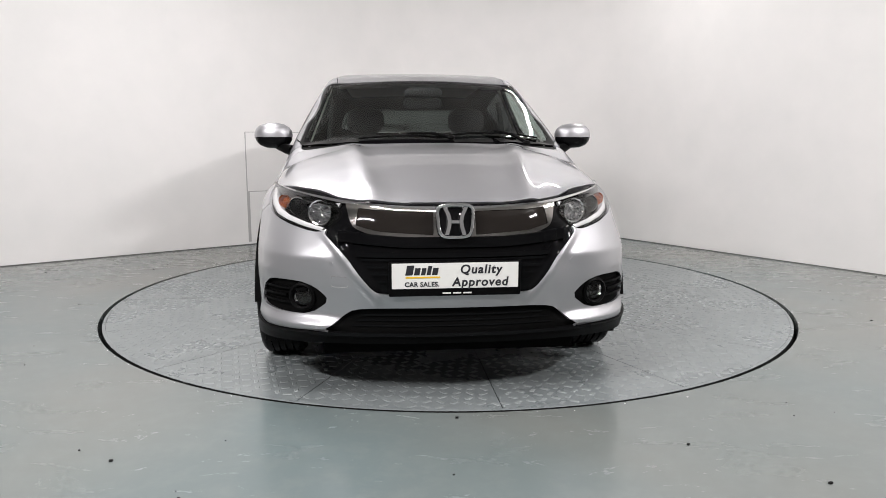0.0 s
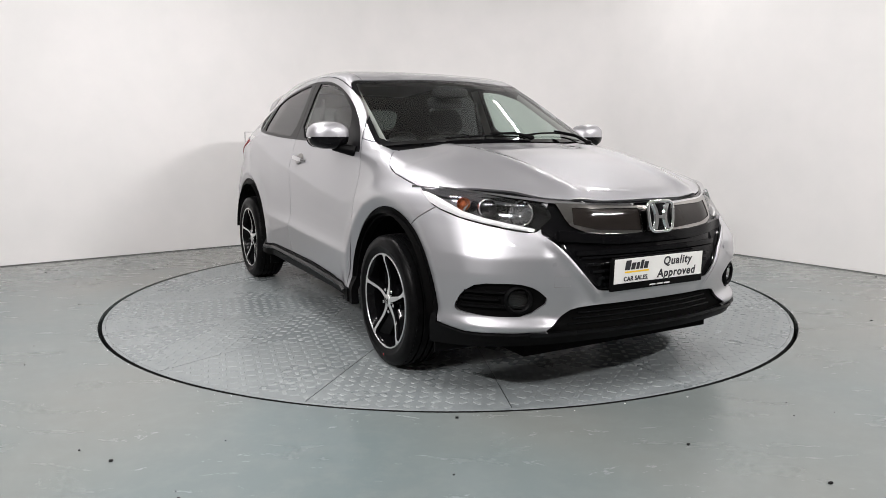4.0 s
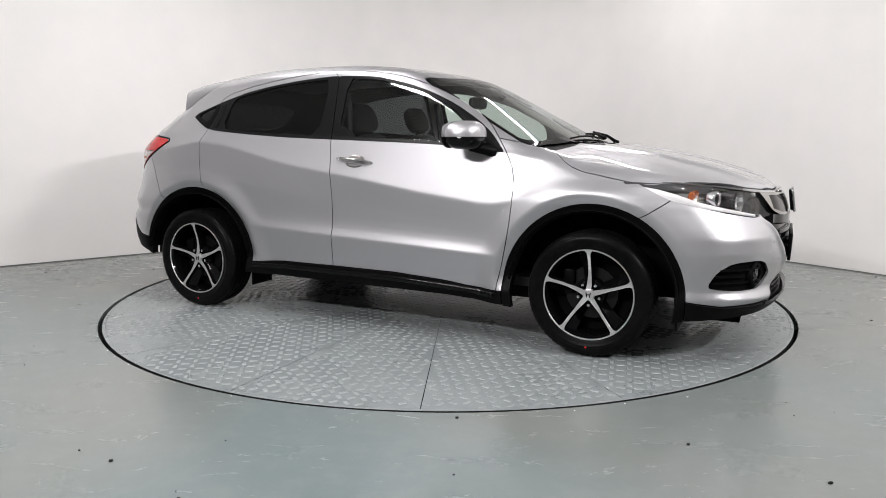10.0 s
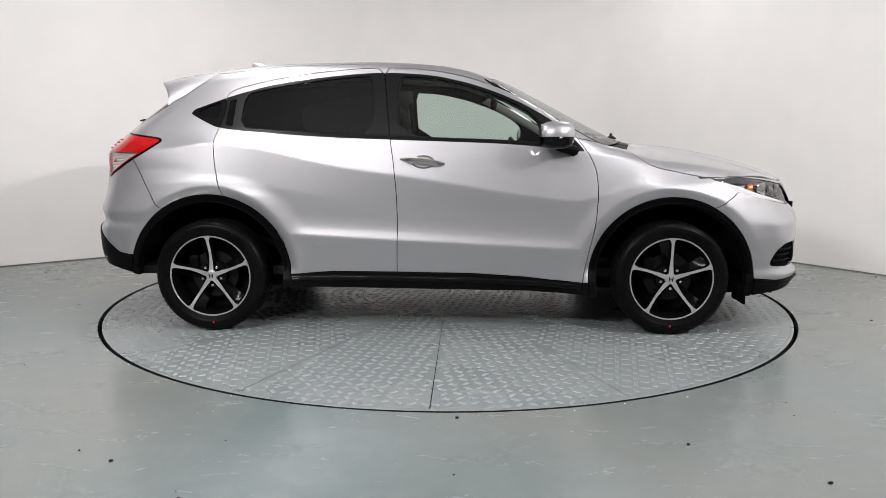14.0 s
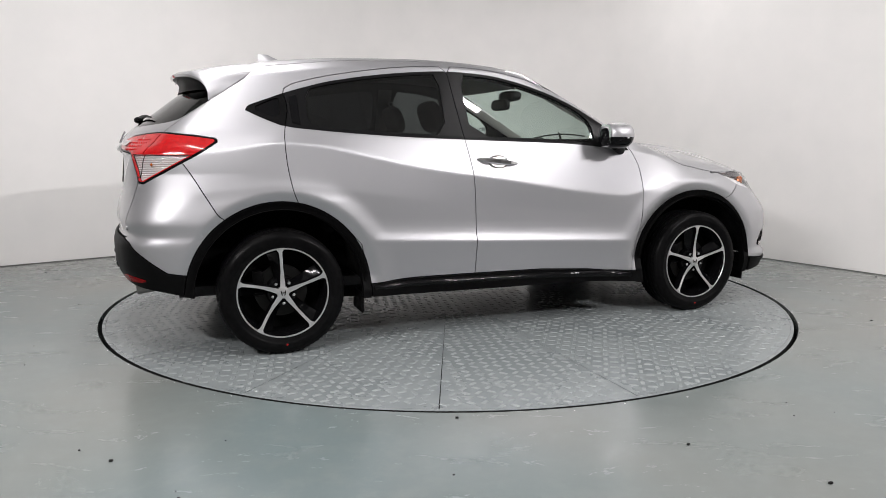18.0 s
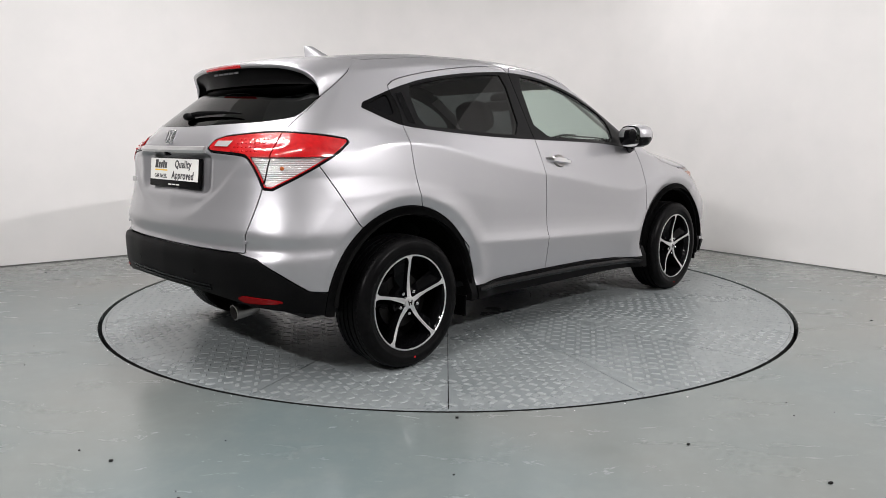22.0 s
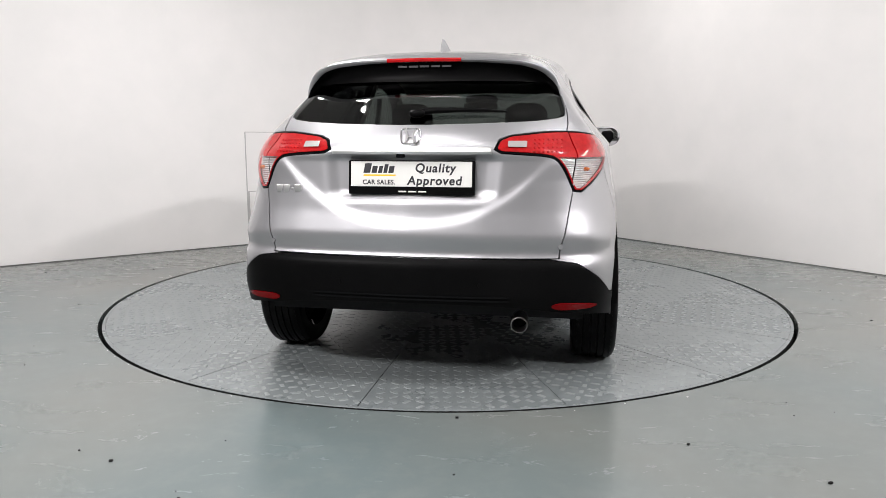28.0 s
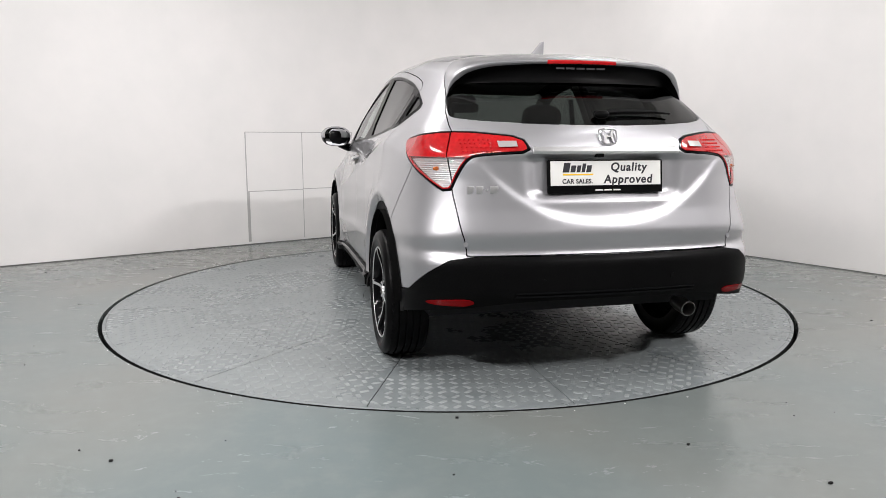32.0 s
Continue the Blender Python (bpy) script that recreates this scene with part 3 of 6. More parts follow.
def skin(h=0.011):
    """The half body y >= 0 as one sheet of quads that lie on the form."""
    gx, gy, gz = np.arange(-2.3, 2.4, h), np.arange(-1.5 * h, 0.98, h), np.arange(0.17, 1.66, h)
    nx, ny, nz = len(gx), len(gy), len(gz)
    P = np.stack(np.meshgrid(gx, gy, gz, indexing="ij"), -1).reshape(-1, 3)
    S = np.concatenate([form(c) for c in np.array_split(P, 12)]).reshape(nx, ny, nz)
    inside = S < 0
    cell = np.zeros((nx - 1, ny - 1, nz - 1), int)
    acc = np.zeros((nx - 1, ny - 1, nz - 1, 3))
    cnt = np.zeros((nx - 1, ny - 1, nz - 1))
    for axis in range(3):
        for b in (0, 1):
            for c in (0, 1):
                o = [0, 0, 0]
                oth = [k for k in range(3) if k != axis]
                o[oth[0]], o[oth[1]] = b, c
                s0 = S[o[0]:nx - 1 + o[0], o[1]:ny - 1 + o[1], o[2]:nz - 1 + o[2]]
                o2 = list(o)
                o2[axis] = 1
                s1 = S[o2[0]:nx - 1 + o2[0], o2[1]:ny - 1 + o2[1], o2[2]:nz - 1 + o2[2]]
                cross = (s0 < 0) != (s1 < 0)
                t = np.where(cross, s0 / np.where(cross, s0 - s1, 1), 0)
                v = [np.full(cross.shape, float(o[k])) for k in range(3)]
                v[axis] = t
                for k in range(3):
                    acc[..., k] += np.where(cross, v[k], 0)
                cnt += cross
    on = cnt > 0
    idx = np.argwhere(on)
    cell[on] = np.arange(len(idx))
    V = np.array([gx[0], gy[0], gz[0]]) + h * (idx + acc[on] / cnt[on][:, None])
    quads = []
    for axis in range(3):
        sl0 = [slice(1, n - 1) for n in (nx, ny, nz)]
        sl0[axis] = slice(0, (nx, ny, nz)[axis] - 1)
        sl1 = list(sl0)
        sl1[axis] = slice(1, (nx, ny, nz)[axis])
        a, b = inside[tuple(sl0)], inside[tuple(sl1)]
        base = np.array([s.start for s in sl0])
        o1, o2 = [k for k in range(3) if k != axis]
        for flag in (True, False):
            e = np.argwhere((a != b) & (a == flag)) + base
            q = []
            for d1, d2 in ((1, 1), (0, 1), (0, 0), (1, 0)):
                w = e.copy()
                w[:, o1] -= d1
                w[:, o2] -= d2
                q.append(cell[w[:, 0], w[:, 1], w[:, 2]])
            q = np.stack(q, 1)
            flip = flag ^ (axis == 1)
            quads.append(q if flip else q[:, ::-1])
    Q = np.concatenate(quads)
    for _ in range(4):
        g = gradient(V)
        V = V - 0.9 * (form(V) / np.maximum(0.2, (g ** 2).sum(1)))[:, None] * g
    g = gradient(V)
    N = g / np.linalg.norm(g, axis=1)[:, None]
    return V, N, [tuple(q) for q in Q.tolist()]


def clip(mesh, d, keep_positive=False):
    """The part of a sheet where d < 0 (or > 0), cut along d = 0."""
    V, N, faces = mesh
    if keep_positive:
        d = -d
    dl = d.tolist()
    nv, nn, cache, out = [], [], {}, []
    base = len(V)

    def cut(a, b):
        key = (a, b) if a < b else (b, a)
        if key not in cache:
            t = dl[key[0]] / (dl[key[0]] - dl[key[1]])
            nv.append(V[key[0]] * (1 - t) + V[key[1]] * t)
            nn.append(N[key[0]] * (1 - t) + N[key[1]] * t)
            cache[key] = base + len(nv) - 1
        return cache[key]

    for f in faces:
        neg = [dl[i] < 0 for i in f]
        if all(neg):
            out.append(f)
        elif any(neg):
            poly = []
            for k, i in enumerate(f):
                j = f[(k + 1) % len(f)]
                if neg[k]:
                    poly.append(i)
                if neg[k] != neg[(k + 1) % len(f)]:
                    poly.append(cut(i, j))
            if len(poly) >= 3:
                out.append(tuple(poly))
    if nv:
        V, N = np.vstack([V, np.array(nv)]), np.vstack([N, np.array(nn)])
    used = sorted({i for f in out for i in f})
    re = {i: k for k, i in enumerate(used)}
    return V[used], N[used], [tuple(re[i] for i in f) for f in out]


def round_poly(p, n):
    p = np.array(p, float)
    for _ in range(n):
        q = np.roll(p, -1, 0)
        p = np.stack([0.8 * p + 0.2 * q, 0.2 * p + 0.8 * q], 1).reshape(-1, 2)
    return p


def poly_distance(uv, poly):
    """Signed distance to a closed outline, below zero inside it."""
    a, b = poly, np.roll(poly, -1, 0)
    best = np.full(len(uv), 1e9)
    ins = np.zeros(len(uv), bool)
    for p, q in zip(a, b):
        e = q - p
        w = uv - p
        t = np.clip((w @ e) / max(1e-12, e @ e), 0, 1)
        best = np.minimum(best, ((w - t[:, None] * e) ** 2).sum(1))
        c = (p[1] > uv[:, 1]) != (q[1] > uv[:, 1])
        if abs(e[1]) > 1e-12:
            ins ^= c & (uv[:, 0] < p[0] + (uv[:, 1] - p[1]) / e[1] * e[0])
    return np.where(ins, -1, 1) * np.sqrt(best)


def side_of(V):
    return V[:, [0, 2]]


def top_of(V):
    return np.stack([V[:, 0], np.abs(V[:, 1])], 1)


def nose_of(V):
    """Unrolled round an upright line under the bonnet."""
    return np.stack([np.arctan2(V[:, 1], V[:, 0] - 1.0) * 1.05, V[:, 2]], 1)


def tail_of(V):
    return np.stack([np.arctan2(V[:, 1], -1.0 - V[:, 0]) * 1.0, V[:, 2]], 1)


def outline(view, pts, n=2):
    """An outline given by points of the body, in one of the views."""
    p = np.array(pts, float)
    if view in (nose_of, tail_of):
        p = view(p)
    return round_poly(p, n)


class Region:
    """Where a panel lies: the distance to an outline, and a test that picks the right side of the car."""
    def __init__(self, view, pts, n=2, where=None):
        self.view, self.poly, self.where = view, outline(view, pts, n), where

    def d(self, V):
        d = poly_distance(self.view(V), self.poly)
        if self.where is not None:
            d = np.where(self.where(V), d, np.maximum(d, 0.05))
        return d


GAP = 0.0022


M_LAMPGREY = material("lamp_grey", (0.10, 0.10, 0.105), 0.3, 0.3)
M_LAMPBLACK = material("lamp_black", (0.010, 0.010, 0.0105), 0.2, 0.0, spec=0.25)
M_REVERSE = material("reversing_lens", (0.50, 0.47, 0.46), 0.2, 0.4, 0.3)
M_REFLECTOR = material("red_reflector", (0.15, 0.002, 0.003), 0.10, 0.0, 0.0, spec=0.12)
vary(M_RED, 14.0, 60.0, (0.30, 0.003, 0.005), (0.47, 0.006, 0.008), 0.04, 0.06, 45.0)


def ribbed(name, color, pitch, depth):
    """A bright moulding with fine level ribs."""
    m = material(name, color, 0.18, 0.45, 0.4)
    b = m.node_tree.nodes["Principled BSDF"]
    tc, wv = nd(m, "ShaderNodeTexCoord"), nd(m, "ShaderNodeTexWave", Scale=0.314 / pitch, Distortion=0.4)
    wv.bands_direction = "Z"
    bp = nd(m, "ShaderNodeBump", Strength=1.0, Distance=depth)
    lk(m, tc, "Object", wv, "Vector"), lk(m, wv, "Fac", bp, "Height"), lk(m, bp, "Normal", b, "Normal")
    return m


M_RIBBED = ribbed("ribbed_reflector", (0.80, 0.80, 0.80), 0.009, 0.003)


def outer(V):
    return V[:, 1] > 0.35


def ahead(V):
    return V[:, 0] > 1.2


def behind(V):
    return V[:, 0] < -1.2


R_SILL = Region(side_of, [(-0.95, 0.1), (1.0, 0.1), (1.0, 0.295), (0.82, 0.297), (0.632, 0.309), (0.506, 0.325), (0.19, 0.345), (-0.235, 0.35), (-0.602, 0.351), (-0.859, 0.334), (-0.95, 0.33)], 0, outer)
DLO = [(-1.462, 1.252), (-1.352, 1.197), (-1.255, 1.157), (-0.978, 1.13), (-0.64, 1.107), (-0.307, 1.094), (0.336, 1.072), (0.56, 1.055), (0.82, 1.022), (0.80, 1.05), (0.73, 1.13),
       (0.64, 1.198), (0.486, 1.290), (0.325, 1.362), (0.162, 1.415), (0.0, 1.452), (-0.12, 1.466), (-0.25, 1.473), (-0.364, 1.474), (-0.499, 1.466), (-0.669, 1.450), (-0.841, 1.427), (-1.017, 1.396), (-1.177, 1.352), (-1.26, 1.325)]
R_DLO = Region(side_of, DLO, 1, outer)
R_GLASS_F = Region(side_of, [(-0.232, 1.108), (0.336, 1.090), (0.575, 1.073), (0.575, 1.19), (0.486, 1.268), (0.325, 1.343), (0.162, 1.398), (0.0, 1.436), (-0.12, 1.450), (-0.245, 1.456)], 1, outer)
R_GLASS_R = Region(side_of, [(-1.135, 1.162), (-0.978, 1.148), (-0.64, 1.125), (-0.375, 1.114), (-0.373, 1.456), (-0.499, 1.450), (-0.669, 1.434), (-0.841, 1.411), (-1.017, 1.380), (-1.125, 1.352)], 1, outer)
R_GLASS_Q = Region(side_of, [(-1.415, 1.252), (-1.275, 1.197), (-1.262, 1.30), (-1.28, 1.308)], 1, outer)
R_DOOR_F = Region(side_of, [(0.811, 0.25), (0.811, 0.323), (0.844, 0.472), (0.876, 0.628), (0.89, 0.812), (0.878, 0.933), (0.837, 1.018), (0.769, 1.110), (0.722, 1.165), (0.643, 1.230), (0.485, 1.323),
                             (0.324, 1.396), (0.162, 1.449), (0.0, 1.483), (-0.164, 1.500), (-0.322, 1.504), (-0.298, 1.30), (-0.274, 1.094), (-0.251, 0.959), (-0.235, 0.801), (-0.229, 0.61), (-0.235, 0.345), (-0.235, 0.25)], 1, outer)
R_DOOR_R = Region(side_of, [(-0.235, 0.25), (-0.235, 0.345), (-0.229, 0.61), (-0.235, 0.801), (-0.251, 0.959), (-0.274, 1.094), (-0.298, 1.30), (-0.322, 1.504), (-0.498, 1.498), (-0.668, 1.482), (-0.84, 1.458),
                             (-1.015, 1.428), (-1.18, 1.388), (-1.245, 1.35), (-1.225, 1.26), (-1.253, 1.157), (-1.268, 1.084), (-1.259, 0.954), (-1.235, 0.824), (-1.2, 0.75), (-0.9, 0.6), (-0.84, 0.34), (-0.84, 0.25)], 1, outer)
R_SCREEN = Region(top_of, [(1.135, -0.1), (1.135, 0.1), (1.11, 0.35), (1.04, 0.55), (0.97, 0.70), (0.91, 0.735), (0.75, 0.710), (0.55, 0.674), (0.42, 0.648), (0.27, 0.619), (0.25, 0.60), (0.31, 0.44), (0.36, 0.22), (0.375, -0.1)], 1,
                  lambda V: (V[:, 2] > 1.04) & (V[:, 0] > 0.1))
R_BONNET = Region(top_of, [(2.3, -0.1), (2.122, -0.1), (2.118, 0.154), (2.08, 0.349), (2.0, 0.465), (1.958, 0.505), (1.899, 0.554), (1.815, 0.642), (1.70, 0.732), (1.57, 0.784), (1.46, 0.790), (1.35, 0.79), (1.19, 0.785), (1.14, 0.77), (1.09, 0.735), (1.06, 0.70),
                            (1.09, 0.6), (1.13, 0.45), (1.155, 0.25), (1.165, -0.1)][1:], 1, lambda V: (V[:, 2] > 0.8) & (V[:, 0] > 0.9))
R_COWL = Region(top_of, [(1.165, -0.1), (1.155, 0.25), (1.13, 0.45), (1.09, 0.6), (1.06, 0.70), (0.97, 0.72), (0.93, 0.715), (1.0, 0.55), (1.08, 0.35), (1.1, -0.1)], 1, lambda V: (V[:, 2] > 0.99) & (V[:, 0] > 0.6))
R_LAMP_F = Region(nose_of, [(1.50, 0.82, 0.905), (1.585, 0.825, 0.855), (1.671, 0.80, 0.805), (1.826, 0.751, 0.765), (1.933, 0.679, 0.740), (2.03, 0.571, 0.717), (2.055, 0.53, 0.722), (2.065, 0.455, 0.785), (2.02, 0.485, 0.836), (1.932, 0.582, 0.852), (1.811, 0.668, 0.876), (1.65, 0.765, 0.905)], 1, ahead)
R_BAND = Region(nose_of, [(2.09, 0.44, 0.80), (2.10, 0.425, 0.765), (2.112, 0.405, 0.736), (2.144, 0.34, 0.712), (2.175, 0.20, 0.701), (2.185, -0.1, 0.696), (2.16, -0.1, 0.824), (2.134, 0.15, 0.824), (2.103, 0.31, 0.832), (2.05, 0.45, 0.842)], 1, ahead)
R_SMOKED = Region(nose_of, [(2.115, 0.395, 0.748), (2.14, 0.30, 0.726), (2.17, 0.085, 0.714), (2.16, 0.085, 0.804), (2.12, 0.30, 0.808), (2.09, 0.385, 0.814)], 0, ahead)
R_GRILLE = Region(nose_of, [(2.053, 0.53, 0.724), (2.119, 0.471, 0.669), (2.153, 0.426, 0.615), (2.176, 0.382, 0.554), (2.186, 0.325, 0.488), (2.188, 0.285, 0.474), (2.19, 0.2, 0.470), (2.2, -0.1, 0.470), (2.16, -0.1, 0.87), (2.1, 0.3, 0.87), (2.06, 0.455, 0.86)], 1, ahead)
R_INTAKE = Region(nose_of, [(2.115, 0.535, 0.315), (2.128, 0.50, 0.335), (2.13, 0.459, 0.372), (2.15, 0.412, 0.405), (2.17, 0.294, 0.412), (2.19, -0.1, 0.412), (2.2, -0.1, 0.305), (2.2, 0.38, 0.305), (2.12, 0.5, 0.305)], 1, ahead)
R_LIP = Region(nose_of, [(1.5, 0.9, 0.335), (1.768, 0.87, 0.325), (1.95, 0.822, 0.305), (2.1, 0.6, 0.312), (2.15, 0.5, 0.303), (2.2, -0.1, 0.303), (2.2, -0.1, 0.1), (1.5, 0.9, 0.1)], 0, ahead)
R_FOG = Region(nose_of, [(1.866, 0.818, 0.402), (1.906, 0.803, 0.470), (1.971, 0.765, 0.513), (2.08, 0.642, 0.516), (2.107, 0.575, 0.496), (2.121, 0.512, 0.441), (2.084, 0.595, 0.379), (2.0, 0.72, 0.377), (1.885, 0.805, 0.387)], 1, ahead)
R_BUMPER_F = Region(nose_of, [(1.38, 0.9, 0.1), (1.45, 0.89, 0.655), (1.526, 0.87, 0.704), (1.612, 0.841, 0.763), (1.675, 0.80, 0.805), (1.72, 0.79, 0.93), (2.1, -0.1, 0.93), (2.2, -0.1, 0.1)], 0, ahead)
R_SLOT = Region(nose_of, [(1.47, 0.80, 0.908), (1.55, 0.80, 0.908), (1.65, 0.765, 0.900), (1.811, 0.668, 0.872), (1.932, 0.582, 0.848), (2.02, 0.49, 0.834), (2.103, 0.31, 0.828), (2.16, -0.1, 0.82), (2.1, -0.1, 0.95), (1.8, 0.68, 0.97), (1.47, 0.80, 0.96)], 0, lambda V: (V[:, 0] > 1.52) & (V[:, 1] < 0.806))
R_FENDER = Region(side_of, [(2.4, 0.1), (2.4, 0.98), (1.15, 1.03), (1.055, 1.085), (0.9, 1.078), (0.78, 1.10), (0.6, 1.05), (0.6, 0.1)], 0, lambda V: V[:, 0] > 0.5)
R_ROOF = Region(top_of, [(0.41, -0.1), (0.395, 0.2), (0.375, 0.4), (0.345, 0.545), (0.2, 0.545), (-0.3, 0.555), (-1.0, 0.535), (-1.36, 0.50), (-1.40, 0.3), (-1.40, -0.1)], 1, lambda V: V[:, 2] > 1.3)
R_REARGLASS = Region(top_of, [(-1.993, -0.1), (-1.990, 0.1), (-1.966, 0.25), (-1.93, 0.36), (-1.862, 0.49), (-1.80, 0.575), (-1.757, 0.618), (-1.73, 0.622), (-1.68, 0.617), (-1.60, 0.598), (-1.55, 0.575), (-1.58, 0.45), (-1.65, 0.3), (-1.67, -0.1)], 1, lambda V: (V[:, 2] > 1.1) & (V[:, 0] < -1.3))
R_TAILGATE = Region(tail_of, [(-2.1, -0.1, 0.612), (-2.06, 0.636, 0.612), (-2.05, 0.640, 0.684), (-2.0, 0.648, 0.776), (-1.96, 0.655, 0.86), (-1.814, 0.624, 1.134), (-1.787, 0.627, 1.154), (-1.751, 0.626, 1.183), (-1.679, 0.619, 1.233), (-1.605, 0.600, 1.29), (-1.5, 0.583, 1.358), (-1.418, 0.56, 1.414), (-1.356, 0.51, 1.47), (-1.333, 0.456, 1.505), (-1.36, -0.3, 1.55)], 0, behind)
R_LAMP_R = Region(tail_of, [(-1.565, 0.78, 1.096), (-1.66, 0.79, 1.026), (-1.816, 0.768, 0.945), (-1.945, 0.668, 0.862), (-1.965, 0.625, 0.965), (-1.985, 0.59, 1.018), (-2.01, 0.535, 1.028), (-2.04, 0.335, 1.040), (-2.01, 0.372, 1.107), (-1.90, 0.56, 1.128), (-1.83, 0.65, 1.130), (-1.72, 0.75, 1.118)], 1, behind)
R_BUMPER_RB = Region(tail_of, [(-2.2, -0.1, 0.607), (-2.1, 0.617, 0.608), (-2.03, 0.70, 0.592), (-1.95, 0.77, 0.53), (-1.85, 0.83, 0.45), (-1.74, 0.87, 0.43), (-1.55, 0.9, 0.40), (-1.55, 0.9, 0.1), (-2.2, -0.1, 0.1)], 0, behind)
R_BUMPER_RS = Region(tail_of, [(-1.54, 0.88, 0.66), (-1.595, 0.86, 0.721), (-1.687, 0.83, 0.868), (-1.79, 0.80, 1.01), (-2.0, 0.5, 1.01), (-2.1, 0.5, 0.3), (-1.5, 0.88, 0.3)], 0, behind)

car = new("car")
tagged(car, "silver compact SUV car with five-spoke alloy wheels, parked on the turntable", "car")
SHIFT = np.array([CAR_X, CAR_Y, 0.0])


def boundary(faces):
    seen = {}
    for f in faces:
        for a, b in zip(f, f[1:] + f[:1]):
            if (b, a) in seen:
                del seen[(b, a)]
            else:
                seen[(a, b)] = 1
    return list(seen)


def panel(name, half, mat, sides="pair", off=0.0, thick=0.012, label="", parent=None, centre_skip=True):
    """A panel from its half sheet: a mirrored pair, or both halves in one."""
    V, N, F = half
    if not F:
        return []
    V = V + off * N

    def skirt(V, N, F):
        if thick <= 0:
            return V, N, F
        vs, ns, fs = [], [], []
        n = len(V)
        for a, b in boundary(F):
            if abs(V[a][1]) < 1e-4 and abs(V[b][1]) < 1e-4:
                continue
            t = np.cross(V[b] - V[a], N[a] + N[b])
            t = t / (np.linalg.norm(t) + 1e-12)
            k = n + len(vs)
            vs += [V[a], V[b], V[b] - thick * N[b], V[a] - thick * N[a]]
            ns += [t, t, t, t]
            fs.append((k, k + 3, k + 2, k + 1))
        if not vs:
            return V, N, F
        return np.vstack([V, vs]), np.vstack([N, ns]), F + fs

    m = np.array([1.0, -1.0, 1.0])
    out = []
    V1, N1, F1 = skirt(V, N, list(F))
    V2, N2, F2 = V1 * m, N1 * m, [f[::-1] for f in F1]
    if sides == "pair":
        for v, n, f in ((V2, N2, F2), (V1, N1, F1)):
            out.append(mesh_object(name, v + SHIFT, f, mat, parent or car, label, normals=n))
    else:
        k = len(V1)
        both = np.vstack([V1, V2])
        nb = np.vstack([N1, N2])
        fb = F1 + [tuple(i + k for i in f) for f in F2]
        mid = np.where(np.abs(V1[:, 1]) < 1e-4)[0]
        twin = {int(i) + k: int(i) for i in mid}
        fb = [tuple(twin.get(i, i) for i in f) for f in fb]
        nb[mid, 1] = 0
        out.append(mesh_object(name, both + SHIFT, fb, mat, parent or car, label, normals=nb))
    return out


def take(rest, region, gap=GAP):
    """Splits a sheet into the panel inside a region and what is left, with a joint between."""
    d = region.d(rest[0])
    return clip(rest, d + gap), clip(rest, d - gap, True)


def arch_distance(V, r):
    d = np.minimum(np.hypot(V[:, 0] - AXLE_F, V[:, 2] - AXLE_Z), np.hypot(V[:, 0] - AXLE_R + 0.004, V[:, 2] - AXLE_Z - 0.004) - 0.005) - r
    return np.where(V[:, 1] > 0.5, d, np.maximum(d, 0.05))


def lower_edge(x):
    return curve(x, [(-2.3, 0.43), (-2.09, 0.425), (-2.066, 0.408), (-2.03, 0.387), (-1.98, 0.376), (-1.887, 0.36), (-1.768, 0.333), (-1.6, 0.30), (-0.9, 0.27), (-0.7, 0.262), (0.5, 0.248), (0.9, 0.225), (1.7, 0.225), (2.0, 0.255), (2.3, 0.278)], 0.025)


def largest(mesh):
    """The biggest connected piece of a sheet."""
    V, N, F = mesh
    root = list(range(len(V)))

    def find(i):
        while root[i] != i:
            root[i] = root[root[i]]
            i = root[i]
        return i

    for f in F:
        for k in f[1:]:
            root[find(k)] = find(f[0])
    ids = [find(f[0]) for f in F]
    top = max(set(ids), key=ids.count)
    return V, N, [f for f in F if find(f[0]) == top]


